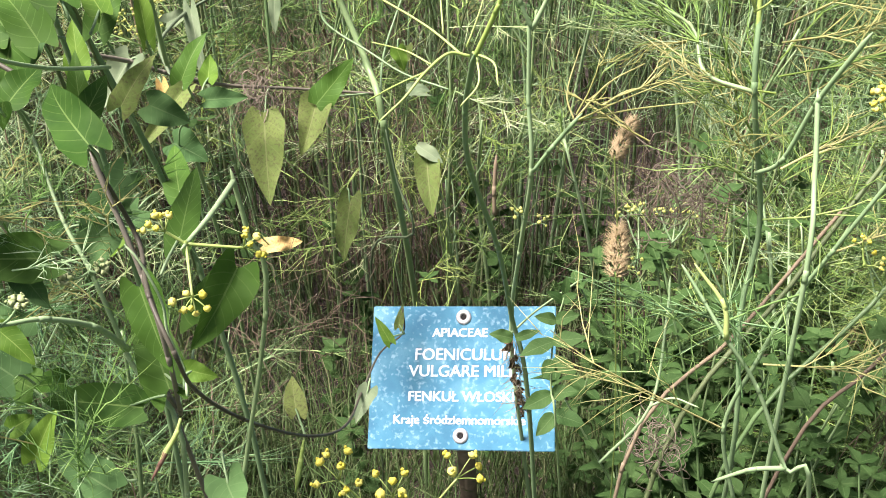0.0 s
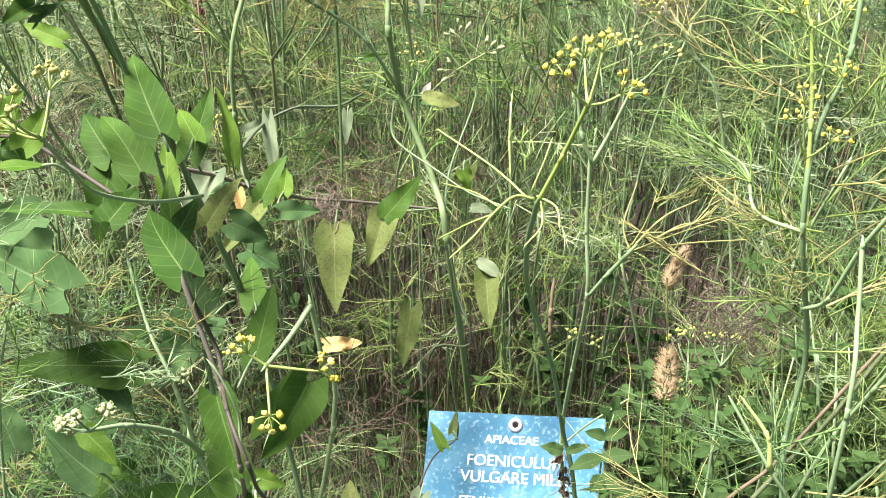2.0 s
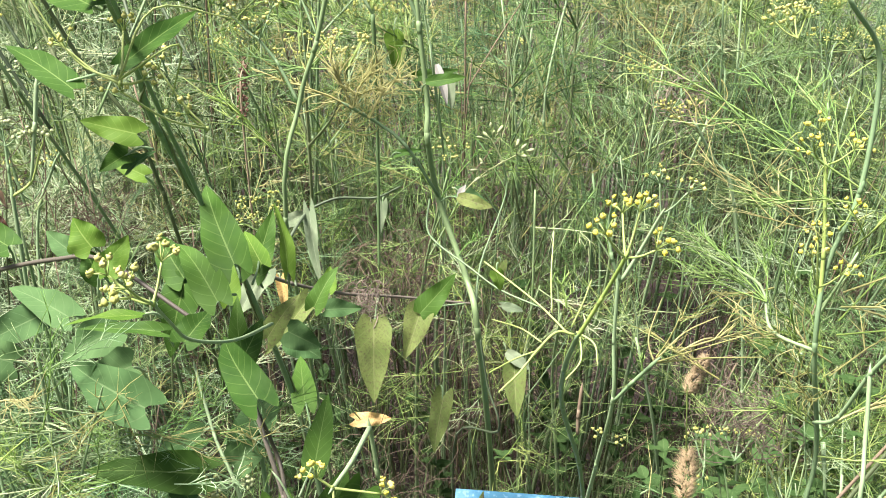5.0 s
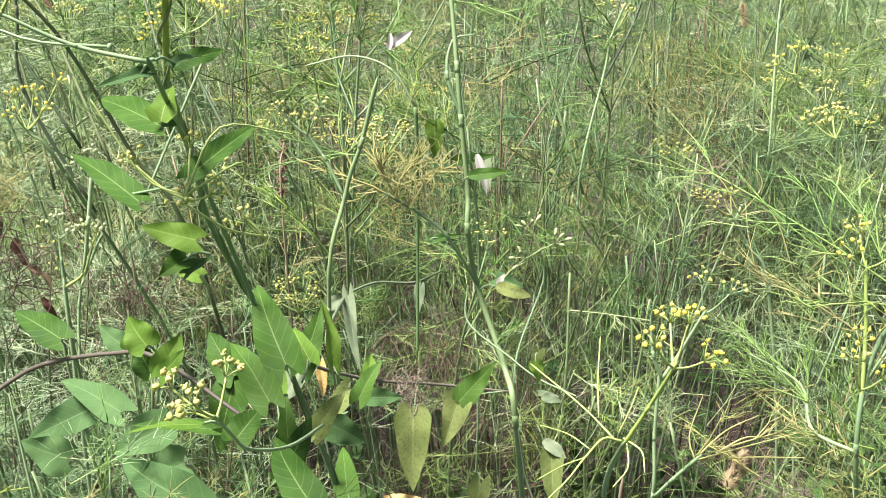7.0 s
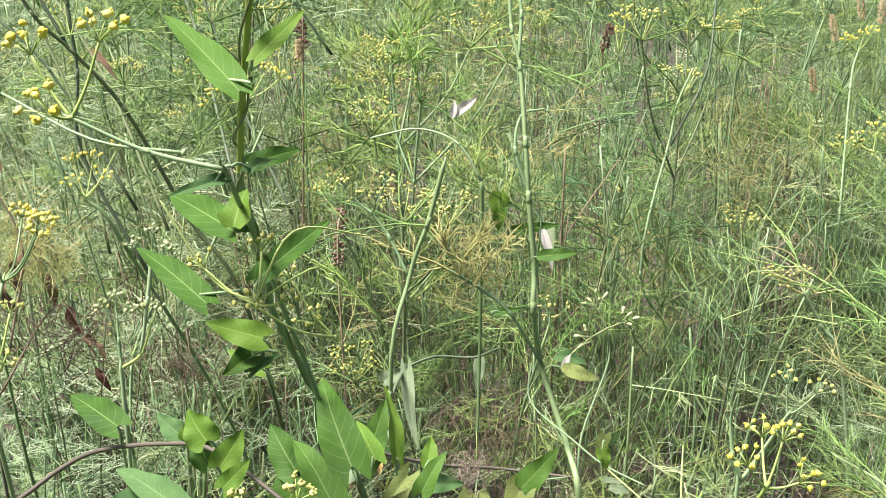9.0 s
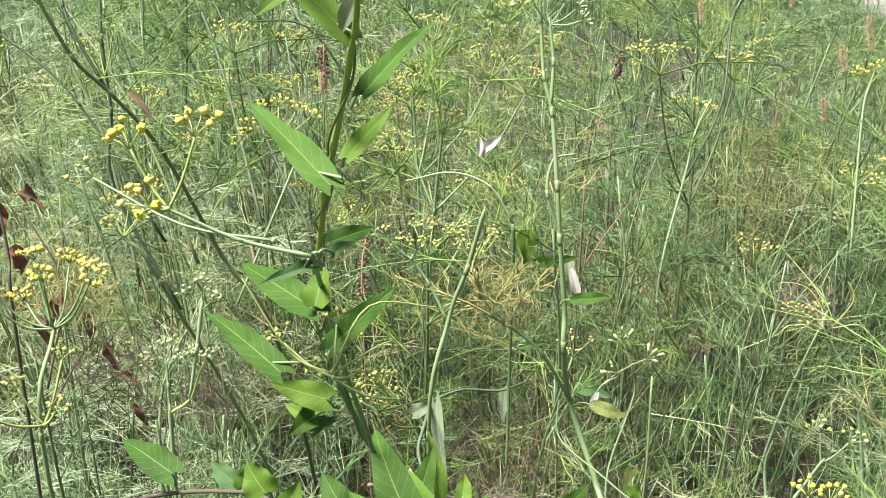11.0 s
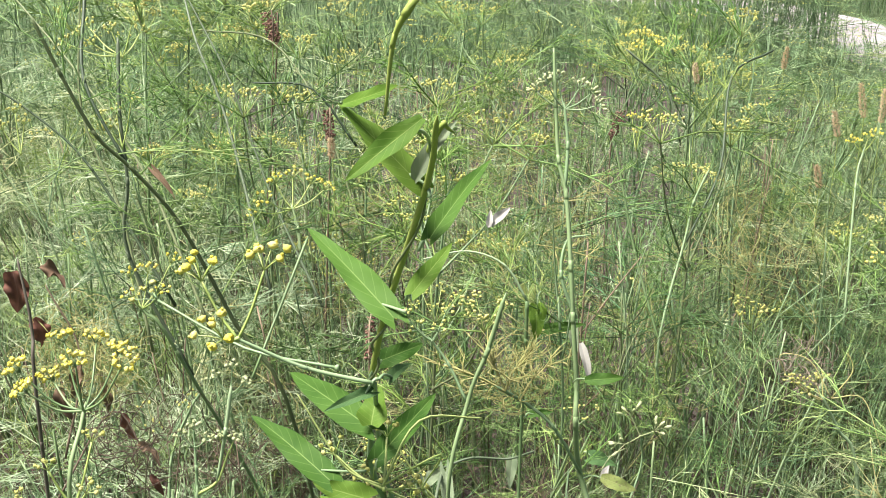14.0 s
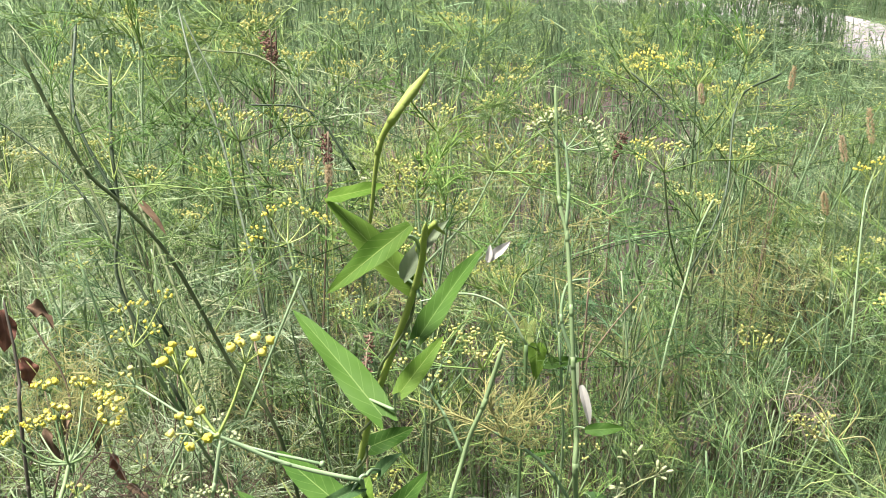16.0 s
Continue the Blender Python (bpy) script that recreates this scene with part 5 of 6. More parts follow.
for k in range(20):
    a = Vector((0.382, 1.036, 0.776)).lerp(Vector((0.393, 1.062, 1.059)), k / 19)
    frond_part(f, a, (rnd(-.9, .9), rnd(-.6, .3), rnd(.0, .8)), rnd(.1, .19), RNG.choice((FROND_BRIGHT, FROND_BRIGHT, FROND_YELLOW)), 44, .0006)
for a, b in (((0.285, 1.074, 0.84), (0.225, 1.09, 0.869)), ((0.34, 1.124, 0.921), (0.272, 1.108, 0.898)), ((0.402, 1.072, 0.929), (0.484, 1.069, 0.922)), ((0.376, 0.971, 0.862), (0.451, 0.995, 0.898))):
    d = Vector(b) - Vector(a)
    frond_part(f, a, d, d.length, FROND_YELLOW, 30, .0006, .4)

f = thing("fennel", (0.44, 0.98, 0.0), "pale jointed fennel stem leaning over low growth", "fennel", "fennel plants")
stem(f, [(0.46, 0.98, 0.0), (0.395, 0.841, 0.609), (0.371, 0.843, 0.652), (0.344, 0.853, 0.727), (0.316, 0.858, 0.774), (0.299, 0.874, 0.801), (0.286, 0.886, 0.821)], 0.0034, 0.0012, STEM_PALE)
stem(f, [(0.371, 0.843, 0.652), (0.344, 0.843, 0.652), (0.32, 0.854, 0.632)], 0.0024, 0.0014, STEM_PALE, "branch")
stem(f, [(0.316, 0.858, 0.774), (0.313, 0.864, 0.802), (0.294, 0.879, 0.827)], 0.0026, 0.0010, STEM_LIME, "sheath", "pale sheath")
stem(f, [(0.372, 0.975, 0.483), (0.353, 0.977, 0.583), (0.375, 0.97, 0.667), (0.394, 0.955, 0.738), (0.415, 0.935, 0.801), (0.445, 0.92, 0.871)], 0.0036, 0.0029, STEM_PALE, "stem")
stem(f, [(0.24, 0.999, 0.526), (0.289, 1.012, 0.585), (0.308, 1.057, 0.659), (0.312, 1.074, 0.687)], 0.0016, 0.0012, STEM_PALE, "branch")
stem(f, [(0.289, 1.012, 0.585), (0.309, 1.008, 0.597), (0.329, 0.996, 0.596)], 0.0014, 0.0008, STEM_PALE, "branch")
umbel(f, (0.286, 1.109, 0.705), [(0.276, 1.123, 0.73), (0.287, 1.125, 0.732), (0.284, 1.103, 0.696)], FLOWER_PALE, STEM_PALE, 5, .0022, .013)
umbel(f, (0.328, 1.154, 0.683), [(0.317, 1.168, 0.706), (0.332, 1.168, 0.705), (0.346, 1.167, 0.703)], FLOWER_PALE, STEM_PALE, 5, .0020, .009)
umbel(f, (0.46, 0.936, 0.897), [(0.445, 0.956, 0.929), (0.442, 0.941, 0.924)], FLOWER, STEM_LIME, 5, .0030, .010)
umbel(f, (0.442, 0.93, 0.792), [(0.441, 0.937, 0.804), (0.449, 0.93, 0.791)], FLOWER, STEM_LIME, 4, .0022, .010)
for k in range(6):
    a = Vector((0.353, 0.977, 0.583)).lerp(Vector((0.415, 0.935, 0.801)), k / 5)
    frond_part(f, a, (rnd(-.9, .9), rnd(-.5, .3), rnd(-.1, .8)), rnd(.1, .18), RNG.choice((FROND_GREY, FROND, FROND_YELLOW)), 44, .0006)

f = thing("fennel", (0.24, 0.97, 0.0), "leaning old fennel stems, partly dried, beside the label", "fennel", "fennel plants")
for line, r, mat in (([(0.22, 0.97, 0.0), (0.303, 1.033, 0.487), (0.447, 1.129, 0.642), (0.56, 1.2, 0.76)], 0.0044, STEM_MID), ([(0.25, 0.98, 0.0), (0.373, 1.034, 0.485), (0.527, 1.118, 0.619), (0.64, 1.18, 0.72)], 0.0040, STEM),
                     ([(0.28, 0.98, 0.0), (0.431, 1.034, 0.483), (0.531, 1.088, 0.569), (0.68, 1.16, 0.70)], 0.0036, STEM_DRY), ([(0.22, 0.98, 0.0), (0.268, 1.033, 0.488), (0.393, 1.105, 0.604), (0.50, 1.17, 0.70)], 0.0034, STEM_DRY)):
    stem(f, line, r, r * 0.6, mat)
    for k in range(3):
        a = Vector(line[1]).lerp(Vector(line[3]), rnd(0.2, 1))
        frond_part(f, a, (rnd(-.8, .8), rnd(-.6, .3), rnd(0, .9)), rnd(.08, .14), RNG.choice((FROND, FROND_BRIGHT, FROND_YELLOW)), 40, .00046)

f = thing("fennel", (0.42, 1.58, 0.0), "fennel stalk with a drying tan umbel and tangled threads", "fennel", "fennel plants")
stem(f, [(0.44, 1.6, 0.0), (0.42, 1.58, .5), (0.38, 1.592, 0.808), (0.346, 1.592, 0.874), (0.318, 1.587, 0.923)], 0.0040, 0.0022, STEM_PALE)
umbel(f, (0.318, 1.587, 0.923), [(0.279, 1.573, 0.953), (0.306, 1.594, 0.945), (0.317, 1.606, 0.945), (0.271, 1.582, 0.953), (0.288, 1.551, 0.951)], FLOWER_PALE, FROND_YELLOW, 6, .0020, .011)
for a, b in (((0.36, 1.616, 0.955), (0.351, 1.624, 0.979)), ((0.299, 1.614, 0.969), (0.257, 1.612, 0.977)), ((0.376, 1.604, 0.92), (0.401, 1.584, 0.864))):
    stem(f, [(0.331, 1.598, 0.92), a, b, Vector(b) + Vector((0.01, 0, -0.03))], 0.0011, 0.0006, FROND_YELLOW, "leaf_stalk", "", 4)
umbel(f, (0.348, 0.993, 0.991), [(0.337, 0.986, 1.024), (0.363, 0.981, 1.01), (0.342, 0.992, 1.038)], FLOWER, STEM_LIME, 6)

f = thing("fennel", (-0.62, 1.75, 0.0), "old fennel with dark green leaning stalks and pale umbels", "fennel", "fennel plants")
stem(f, [(-0.35, 1.72, 0.0), (-0.414, 1.526, 0.833), (-0.499, 1.515, 1.024), (-0.563, 1.5, 1.17), (-0.615, 1.481, 1.248), (-0.653, 1.464, 1.297), (-0.69, 1.458, 1.377), (-0.715, 1.457, 1.436)], 0.0046, 0.0022, STEM_MID)
stem(f, [(-0.623, 1.483, 1.255), (-0.69, 1.534, 1.35), (-0.714, 1.619, 1.439)], 0.0036, 0.0024, STEM_DARK, "branch")
stem(f, [(-0.586, 1.589, 0.901), (-0.671, 1.595, 1.082), (-0.668, 1.604, 1.19), (-0.677, 1.618, 1.284), (-0.684, 1.651, 1.373)], 0.0042, 0.0024, STEM_DARK, "branch")
stem(f, [(-0.521, 1.823, 0.935), (-0.633, 2.008, 1.171), (-0.707, 2.1, 1.289), (-0.751, 2.178, 1.365)], 0.0044, 0.0030, STEM_DARK, "branch")
umbel(f, (-0.694, 1.694, 1.348), [(-0.772, 1.692, 1.363), (-0.756, 1.698, 1.375), (-0.735, 1.696, 1.363), (-0.712, 1.705, 1.382), (-0.684, 1.711, 1.39), (-0.756, 1.733, 1.381), (-0.682, 1.737, 1.373)], FLOWER_PALE, STEM_LIME, 8, .0022, .013)
umbel(f, (-0.671, 1.602, 1.24), [(-0.7, 1.613, 1.277), (-0.681, 1.617, 1.284), (-0.662, 1.625, 1.299), (-0.673, 1.572, 1.276)], FLOWER_PALE, STEM_LIME, 7, .0020, .012)
umbel(f, (-0.767, 1.492, 1.259), [(-0.777, 1.51, 1.308), (-0.765, 1.506, 1.294), (-0.791, 1.5, 1.287)], FLOWER_PALE, STEM_LIME, 7, .0020, .012)
for pts in (((-0.437, 1.824, 0.918), (-0.539, 1.925, 1.068), (-0.631, 2.033, 1.235), (-0.727, 2.126, 1.363)), ((-0.564, 1.615, 0.964), (-0.681, 1.728, 1.152), (-0.809, 1.82, 1.285), (-0.933, 1.899, 1.384)), ((-0.646, 1.711, 0.956), (-0.786, 1.772, 1.153), (-0.886, 1.794, 1.235), (-0.976, 1.804, 1.285)),
            ((-0.646, 1.595, 0.932), (-0.704, 1.663, 1.127), (-0.767, 1.707, 1.26), (-0.778, 1.762, 1.409)), ((-0.398, 2.05, 0.937), (-0.498, 2.172, 1.144), (-0.609, 2.26, 1.261), (-0.743, 2.254, 1.281)), ((-0.426, 2.112, 1.109), (-0.511, 2.14, 1.204), (-0.613, 2.134, 1.213))):
    stem(f, pts, 0.0026, 0.0014, RNG.choice((STEM_DARK, STEM_MID)), "branch", "", 6)
leaf(f, (-0.585, 1.474, 1.25), (-0.551, 1.456, 1.222), .009, LEAF_BROWN, name="dead_leaf", label="curled brown dead leaf", taper=2.0, fold=.8)
for k in range(12):
    a = Vector((-0.499, 1.515, 1.024)).lerp(Vector((-0.709, 1.468, 1.406)), k / 11)
    frond_part(f, a, (rnd(-.9, .9), rnd(-.6, .4), rnd(.1, .9)), rnd(.1, .2), RNG.choice((FROND_BRIGHT, FROND)), 44, .0006)

f = thing("fennel", (0.18, 1.98, 0.0), "slender fennel stalks with open pale branches", "fennel", "fennel plants")
stem(f, [(0.20, 1.98, 0.0), (0.19, 1.97, .6), (0.116, 1.891, 0.813), (0.154, 1.965, 1.026), (0.162, 1.974, 1.077), (0.18, 1.983, 1.124)], 0.0034, 0.0020, STEM_PALE)
stem(f, [(0.125, 1.899, 0.831), (0.07, 1.945, 0.994), (0.03, 1.991, 1.156)], 0.0024, 0.0014, STEM, "branch")
stem(f, [(0.155, 1.969, 1.009), (0.213, 2.067, 1.111), (0.24, 2.225, 1.236), (0.318, 2.299, 1.271)], 0.0032, 0.0022, STEM_DARK, "branch")
stem(f, [(0.165, 2.271, 1.095), (0.132, 2.306, 1.195), (0.061, 2.322, 1.255)], 0.003, 0.0022, STEM_DARK, "branch")
umbel(f, (0.089, 2.337, 1.231), [(0.066, 2.352, 1.276), (0.087, 2.356, 1.281), (0.103, 2.354, 1.273), (0.075, 2.307, 1.268), (0.113, 2.331, 1.265)], FLOWER, STEM_LIME, 8, .0024, .013)
umbel(f, (0.067, 2.063, 1.138), [(0.058, 2.081, 1.188), (0.075, 2.081, 1.183), (0.066, 2.054, 1.17)], FLOWER, STEM_LIME, 6, .0022, .011)
umbel(f, (0.231, 2.216, 1.217), [(0.199, 2.226, 1.251), (0.224, 2.232, 1.26), (0.25, 2.233, 1.256), (0.209, 2.225, 1.246)], FLOWER_PALE, STEM_LIME, 7, .0022, .013)
umbel(f, (0.331, 2.303, 1.136), [(0.299, 2.307, 1.156), (0.32, 2.311, 1.161), (0.288, 2.305, 1.154)], FLOWER_PALE, STEM_LIME, 7, .0022, .013)
stem(f, [(0.438, 1.989, 0.848), (0.447, 2.08, 1.085), (0.457, 2.102, 1.14)], 0.0030, 0.0020, STEM_PALE, "branch")
umbel(f, (0.457, 2.102, 1.14), [(0.44, 2.106, 1.156), (0.464, 2.111, 1.163), (0.449, 2.106, 1.153), (0.478, 2.114, 1.167)], FLOWER, STEM_LIME, 7, .0022, .012)
umbel(f, (0.373, 1.554, 1.133), [(0.354, 1.556, 1.143), (0.376, 1.563, 1.157)], FLOWER, STEM_LIME, 6)


# ---- seed heads of grass and dock ----
def bristle_grass(tip, tail, foot, thick, label="tan bristly grass seed head on a thin stalk"):
    tip, tail = Vector(tip), Vector(tail)
    g = thing("bristle_grass", foot, label, "grass", "bristly grass heads")
    stem(g, [foot, Vector(foot).lerp(tail, 0.6) + Vector((0.01, 0, 0)), tail], 0.0010, 0.0008, STEM_LIME, sides=5)
    s = Soup()
    axis = (tip - tail)
    n = 150
    for i in range(n):
        t = (i + rnd(0, 1)) / n
        q = tail + axis * t
        out = Vector((rnd(-1, 1), rnd(-1, 1), rnd(-1, 1)))
        out = (out - axis * out.dot(axis) / axis.length_squared).normalized()
        k = math.sin(math.pi * min(1, 0.12 + 0.88 * t)) ** 0.6
        s.ball(q + out * thick * 0.3 * k, thick * 0.05, 2.0, out, rows=3, seg=4)
        for _ in range(9):
            filament(s, q + out * thick * 0.25 * k, out + axis.normalized() * rnd(0.3, 1.1) + Vector((rnd(-.4, .4), rnd(-.4, .4), rnd(-.4, .4))), thick * rnd(0.3, 0.65), 0.0003, 0.2, 3, 1)
    tagged(part("seed_head", s, BRISTLE, g), kind="stuff")


bristle_grass((0.257, 1.051, 0.765), (0.25, 1.01, 0.737), (0.26, 1.16, 0.0), 0.021)
bristle_grass((0.275, 1.104, 0.848), (0.253, 1.069, 0.826), (0.30, 1.26, 0.0), 0.016)
for top, low in (((0.484, 2.285, 1.22), (0.491, 2.263, 1.161)), ((0.529, 2.285, 1.21), (0.523, 2.263, 1.152)), ((0.45, 2.322, 1.157), (0.46, 2.306, 1.112)), ((0.401, 2.184, 1.089), (0.407, 2.17, 1.051)), ((0.414, 2.661, 1.21), (0.408, 2.643, 1.165)), ((0.208, 2.528, 1.195), (0.214, 2.514, 1.157)), ((-0.438, 1.921, 1.175), (-0.433, 1.91, 1.144))):
    bristle_grass(top, low, (top[0], top[1] + 0.05, 0.0), 0.012)


def dock_spike(tip, tail, foot):
    tip, tail = Vector(tip), Vector(tail)
    g = thing("dock", foot, "dry rust-brown dock stalk with clustered seeds", "plant", "dock stalks")
    stem(g, [foot, Vector(foot).lerp(tail, 0.5), tail, tip], 0.0024, 0.0010, STEM_DRY, sides=6)
    s = Soup()
    for i in range(110):
        q = tail.lerp(tip, rnd(0, 1))
        s.ball(q + Vector((rnd(-1, 1), rnd(-1, 1), rnd(-1, 1))) * 0.008, rnd(0.0014, 0.0026), 1.3, Vector((rnd(-1, 1), rnd(-1, 1), 0.3)), 0.4, 3, 5)
    tagged(part("seed_spike", s, DOCK, g), kind="stuff")


dock_spike((0.059, 2.429, 1.114), (0.045, 2.457, 1.048), (0.05, 2.5, 0.0))
dock_spike((-0.347, 1.777, 0.949), (-0.348, 1.743, 0.872), (-0.33, 1.75, 0.0))
dock_spike((-0.635, 2.373, 1.284), (-0.622, 2.359, 1.242), (-0.75, 2.4, 0.0))
dock_spike((-0.638, 2.327, 1.3), (-0.619, 2.31, 1.25), (-0.68, 2.25, 0.0))
dock_spike((-0.473, 2.08, 1.178), (-0.465, 2.063, 1.133), (-0.5, 2.0, 0.0))

red = thing("withered_shrub", (-0.68, 1.30, 0.0), "withered sprig with a few red-brown crumpled leaves", "plant")
stem(red, [(-0.70, 1.34, 0.0), (-0.681, 1.278, 0.954), (-0.683, 1.29, 1.101), (-0.699, 1.308, 1.18)], 0.0026, 0.0014, STEM_PURPLE)
for at, way, wide, mat in (((-0.745, 1.39, 1.135), (.012, -.02, -.045), .036, LEAF_RED), ((-0.72, 1.376, 1.078), (.018, -.01, -.03), .026, LEAF_RED), ((-0.70, 1.37, 1.15), (.036, -.01, -.008), .018, LEAF_BROWN), ((-0.645, 1.397, .985), (.012, -.01, -.045), .024, LEAF_BROWN),
                           ((-0.618, 1.389, .945), (.014, -.01, -.04), .024, LEAF_RED), ((-0.590, 1.36, .915), (.034, -.01, -.012), .020, LEAF_BROWN), ((-0.660, 1.37, 1.02), (-.01, -.02, -.04), .028, LEAF_BROWN), ((-0.69, 1.36, .99), (.02, -.02, -.035), .026, LEAF_BROWN), ((-0.57, 1.34, .885), (.02, -.01, -.025), .018, LEAF_RED)):
    a = Vector(at)
    leaf(red, a, a + Vector(way), wide * (.8 if at[2] > 1.05 else .5), mat, a + Vector((0, .012, .014)), lobe=0, fold=.8, wave=.3, taper=1.6, curl=.5, twist=rnd(-.8, .8))
stem(red, [(-0.681, 1.34, .9), (-0.66, 1.37, 1.03), (-0.70, 1.38, 1.12)], 0.0016, 0.0010, STEM_DRY, "branch")
stem(red, [(-0.681, 1.30, .86), (-0.63, 1.38, .95), (-0.575, 1.35, .90)], 0.0014, 0.0009, STEM_DRY, "branch")

young = thing("fennel", (-0.43, 1.09, 0.0), "young fennel with pale stems and green unopened umbels", "fennel", "fennel plants")
stem(young, [(-0.43, 1.09, 0.0), (-0.436, 1.092, 0.55), (-0.429, 1.09, 1.022)], 0.0034, 0.0022, STEM_PALE)
stem(young, [(-0.429, 1.09, 1.022), (-0.430, 1.094, 1.05), (-0.432, 1.10, 1.072)], 0.0018, 0.0012, STEM_PALE, "branch")
umbel(young, (-0.432, 1.10, 1.072), [(-0.444, 1.10, 1.083), (-0.434, 1.105, 1.090), (-0.421, 1.10, 1.080)], FRUIT, STEM_PALE, 6, .0022, .008, .0009)
stem(young, [(-0.429, 1.09, 1.022), (-0.408, 1.092, 1.038), (-0.397, 1.098, 1.068)], 0.0018, 0.0012, STEM_LIME, "branch")
umbel(young, (-0.397, 1.098, 1.068), [(-0.405, 1.10, 1.083), (-0.390, 1.098, 1.084)], FRUIT, STEM_LIME, 6, .0024, .008, .0009)
stem(young, [(-0.408, 1.092, 1.038), (-0.399, 1.10, 1.092), (-0.394, 1.108, 1.132)], 0.0016, 0.0024, STEM_PALE, "sheath", "swollen pale leaf sheath")
umbel(young, (-0.394, 1.108, 1.132), [(-0.408, 1.11, 1.146), (-0.392, 1.112, 1.158), (-0.380, 1.106, 1.146)], FRUIT, STEM_PALE, 6, .0022, .009, .0009)


# ---- taller flowering fennel farther into the stand ----
def tall_fennel(kind, mat, mat_flower, mat_leaf, label):
    """A forked, upright plant: jointed stem, arching branches, feathery leaves at the joints and umbels on top."""
    f = thing("fennel", (0, 0, 0), label, "fennel", "tall flowering fennel")
    lean = Vector((rnd(-.12, .12), rnd(-.12, .12), 0))
    joints = [Vector((0, 0, 0)), lean * 0.3 + UP * 0.35, lean * 0.6 + UP * 0.62, lean * 0.9 + UP * 0.82, lean + UP * 0.94]
    stem(f, joints, 0.0044, 0.0022, mat)
    ends = [joints[-1]]
    for q in joints[2:4] + [joints[3]]:
        d = Vector((rnd(-1, 1), rnd(-1, 1), 0)).normalized()
        e = q + d * rnd(.08, .16) + UP * rnd(.10, .22)
        stem(f, [q, q.lerp(e, .5) + d * .02, e], 0.0020, 0.0013, mat, "branch", "", 6)
        ends.append(e)
    for q in joints[1:] + ends:
        for _ in range(2):
            s = Soup()
            frond(s, q, Vector((rnd(-1, 1), rnd(-1, 1), rnd(.1, .9))), rnd(.10, .2), 34, .0008, .75)
            part("feathery_leaf", s, mat_leaf, f)
    for q in ends:
        rays, heads = Soup(), Soup()
        n = RNG.choice((6, 7, 9))
        for j in range(n):
            a = 6.283 * j / n + rnd(-.25, .25)
            e = q + Vector((math.cos(a) * rnd(.5, 1.1), math.sin(a) * rnd(.5, 1.1), rnd(.8, 1.1))) * rnd(.03, .045)
            rays.tube([q, q.lerp(e, .5) - UP * .002, e], .0008, .0006, 4)
            for _ in range(6):
                t = e + Vector((rnd(-1, 1), rnd(-1, 1), rnd(.1, 1))) * .009
                rays.tube([e, t], .0004, .0003, 3)
                heads.ball(t, rnd(.0019, .0029), .8, rows=3, seg=5)
        tagged(part("umbel", rays, STEM_LIME, f), kind="stuff")
        tagged(part("umbel_flower", heads, mat_flower, f), kind="stuff")
    return f


TALL = [tall_fennel(k, m, fl, lf, "tall branching fennel with feathery leaves and small umbels") for k, (m, fl, lf) in enumerate(((STEM_PALE, FLOWER_PALE, FROND_BRIGHT), (STEM_MID, FLOWER_PALE, FROND), (STEM_PALE, FLOWER_PALE, FROND_BRIGHT), (STEM_DARK, FLOWER_PALE, FROND), (STEM, FLOWER_PALE, FROND_BRIGHT)))]
for i in range(30):
    y = 1.85 + 2.6 * rnd(0, 1)
    x = rnd(-1, 1) * (0.4 * y + 0.1)
    h = rnd(0.95, 1.22) if x < 0.12 * y else rnd(0.75, 0.98)
    if x < -0.2 * y:
        h *= 1.08
    m = pose(x, y, 0, rnd(-7, 7), rnd(-7, 7), rnd(0, 360)) @ Matrix.Diagonal((1, 1, h, 1))
    if i < 5:
        TALL[i].matrix_basis = m
    else:
        copy_thing(TALL[i % 5], m @ Matrix.Diagonal(tuple(1 / v for v in TALL[i % 5].scale) + (1,)))


# ---- low growth ----
def herb_variant(height, pairs):
    h = thing("herb", (0, 0, 0), "leafy green herb with opposite oval leaves", "plant", "leafy herbs by the label")
    top = Vector((rnd(-.06, .06), rnd(-.06, .06), height))
    line = curve([Vector((0, 0, 0)), top * 0.5 + Vector((rnd(-.03, .03), rnd(-.03, .03), 0)), top], 6)
    s = Soup()
    s.tube(line, 0.0016, 0.0009, 5)
    part("stem", s, STEM, h)
    for i in range(pairs):
        t = 0.3 + 0.7 * i / (pairs - 1)
        q = line[min(len(line) - 1, int(t * (len(line) - 1)))]
        a = i * 1.57 + rnd(-.3, .3)
        n = 2 if i < pairs - 1 else 4
        for k in range(n):
            b = a + 2 * math.pi * k / n
            size = 0.034 * (1.1 - 0.5 * t) * rnd(0.8, 1.2)
            d = Vector((math.cos(b), math.sin(b), rnd(0.05, 0.5)))
            leaf(h, q, q + d.normalized() * size, size * 0.5, HERB, face=(0, -0.1, 1), lobe=0.0, taper=1.6, curl=0.15, rows=6, cols=4)
    return h


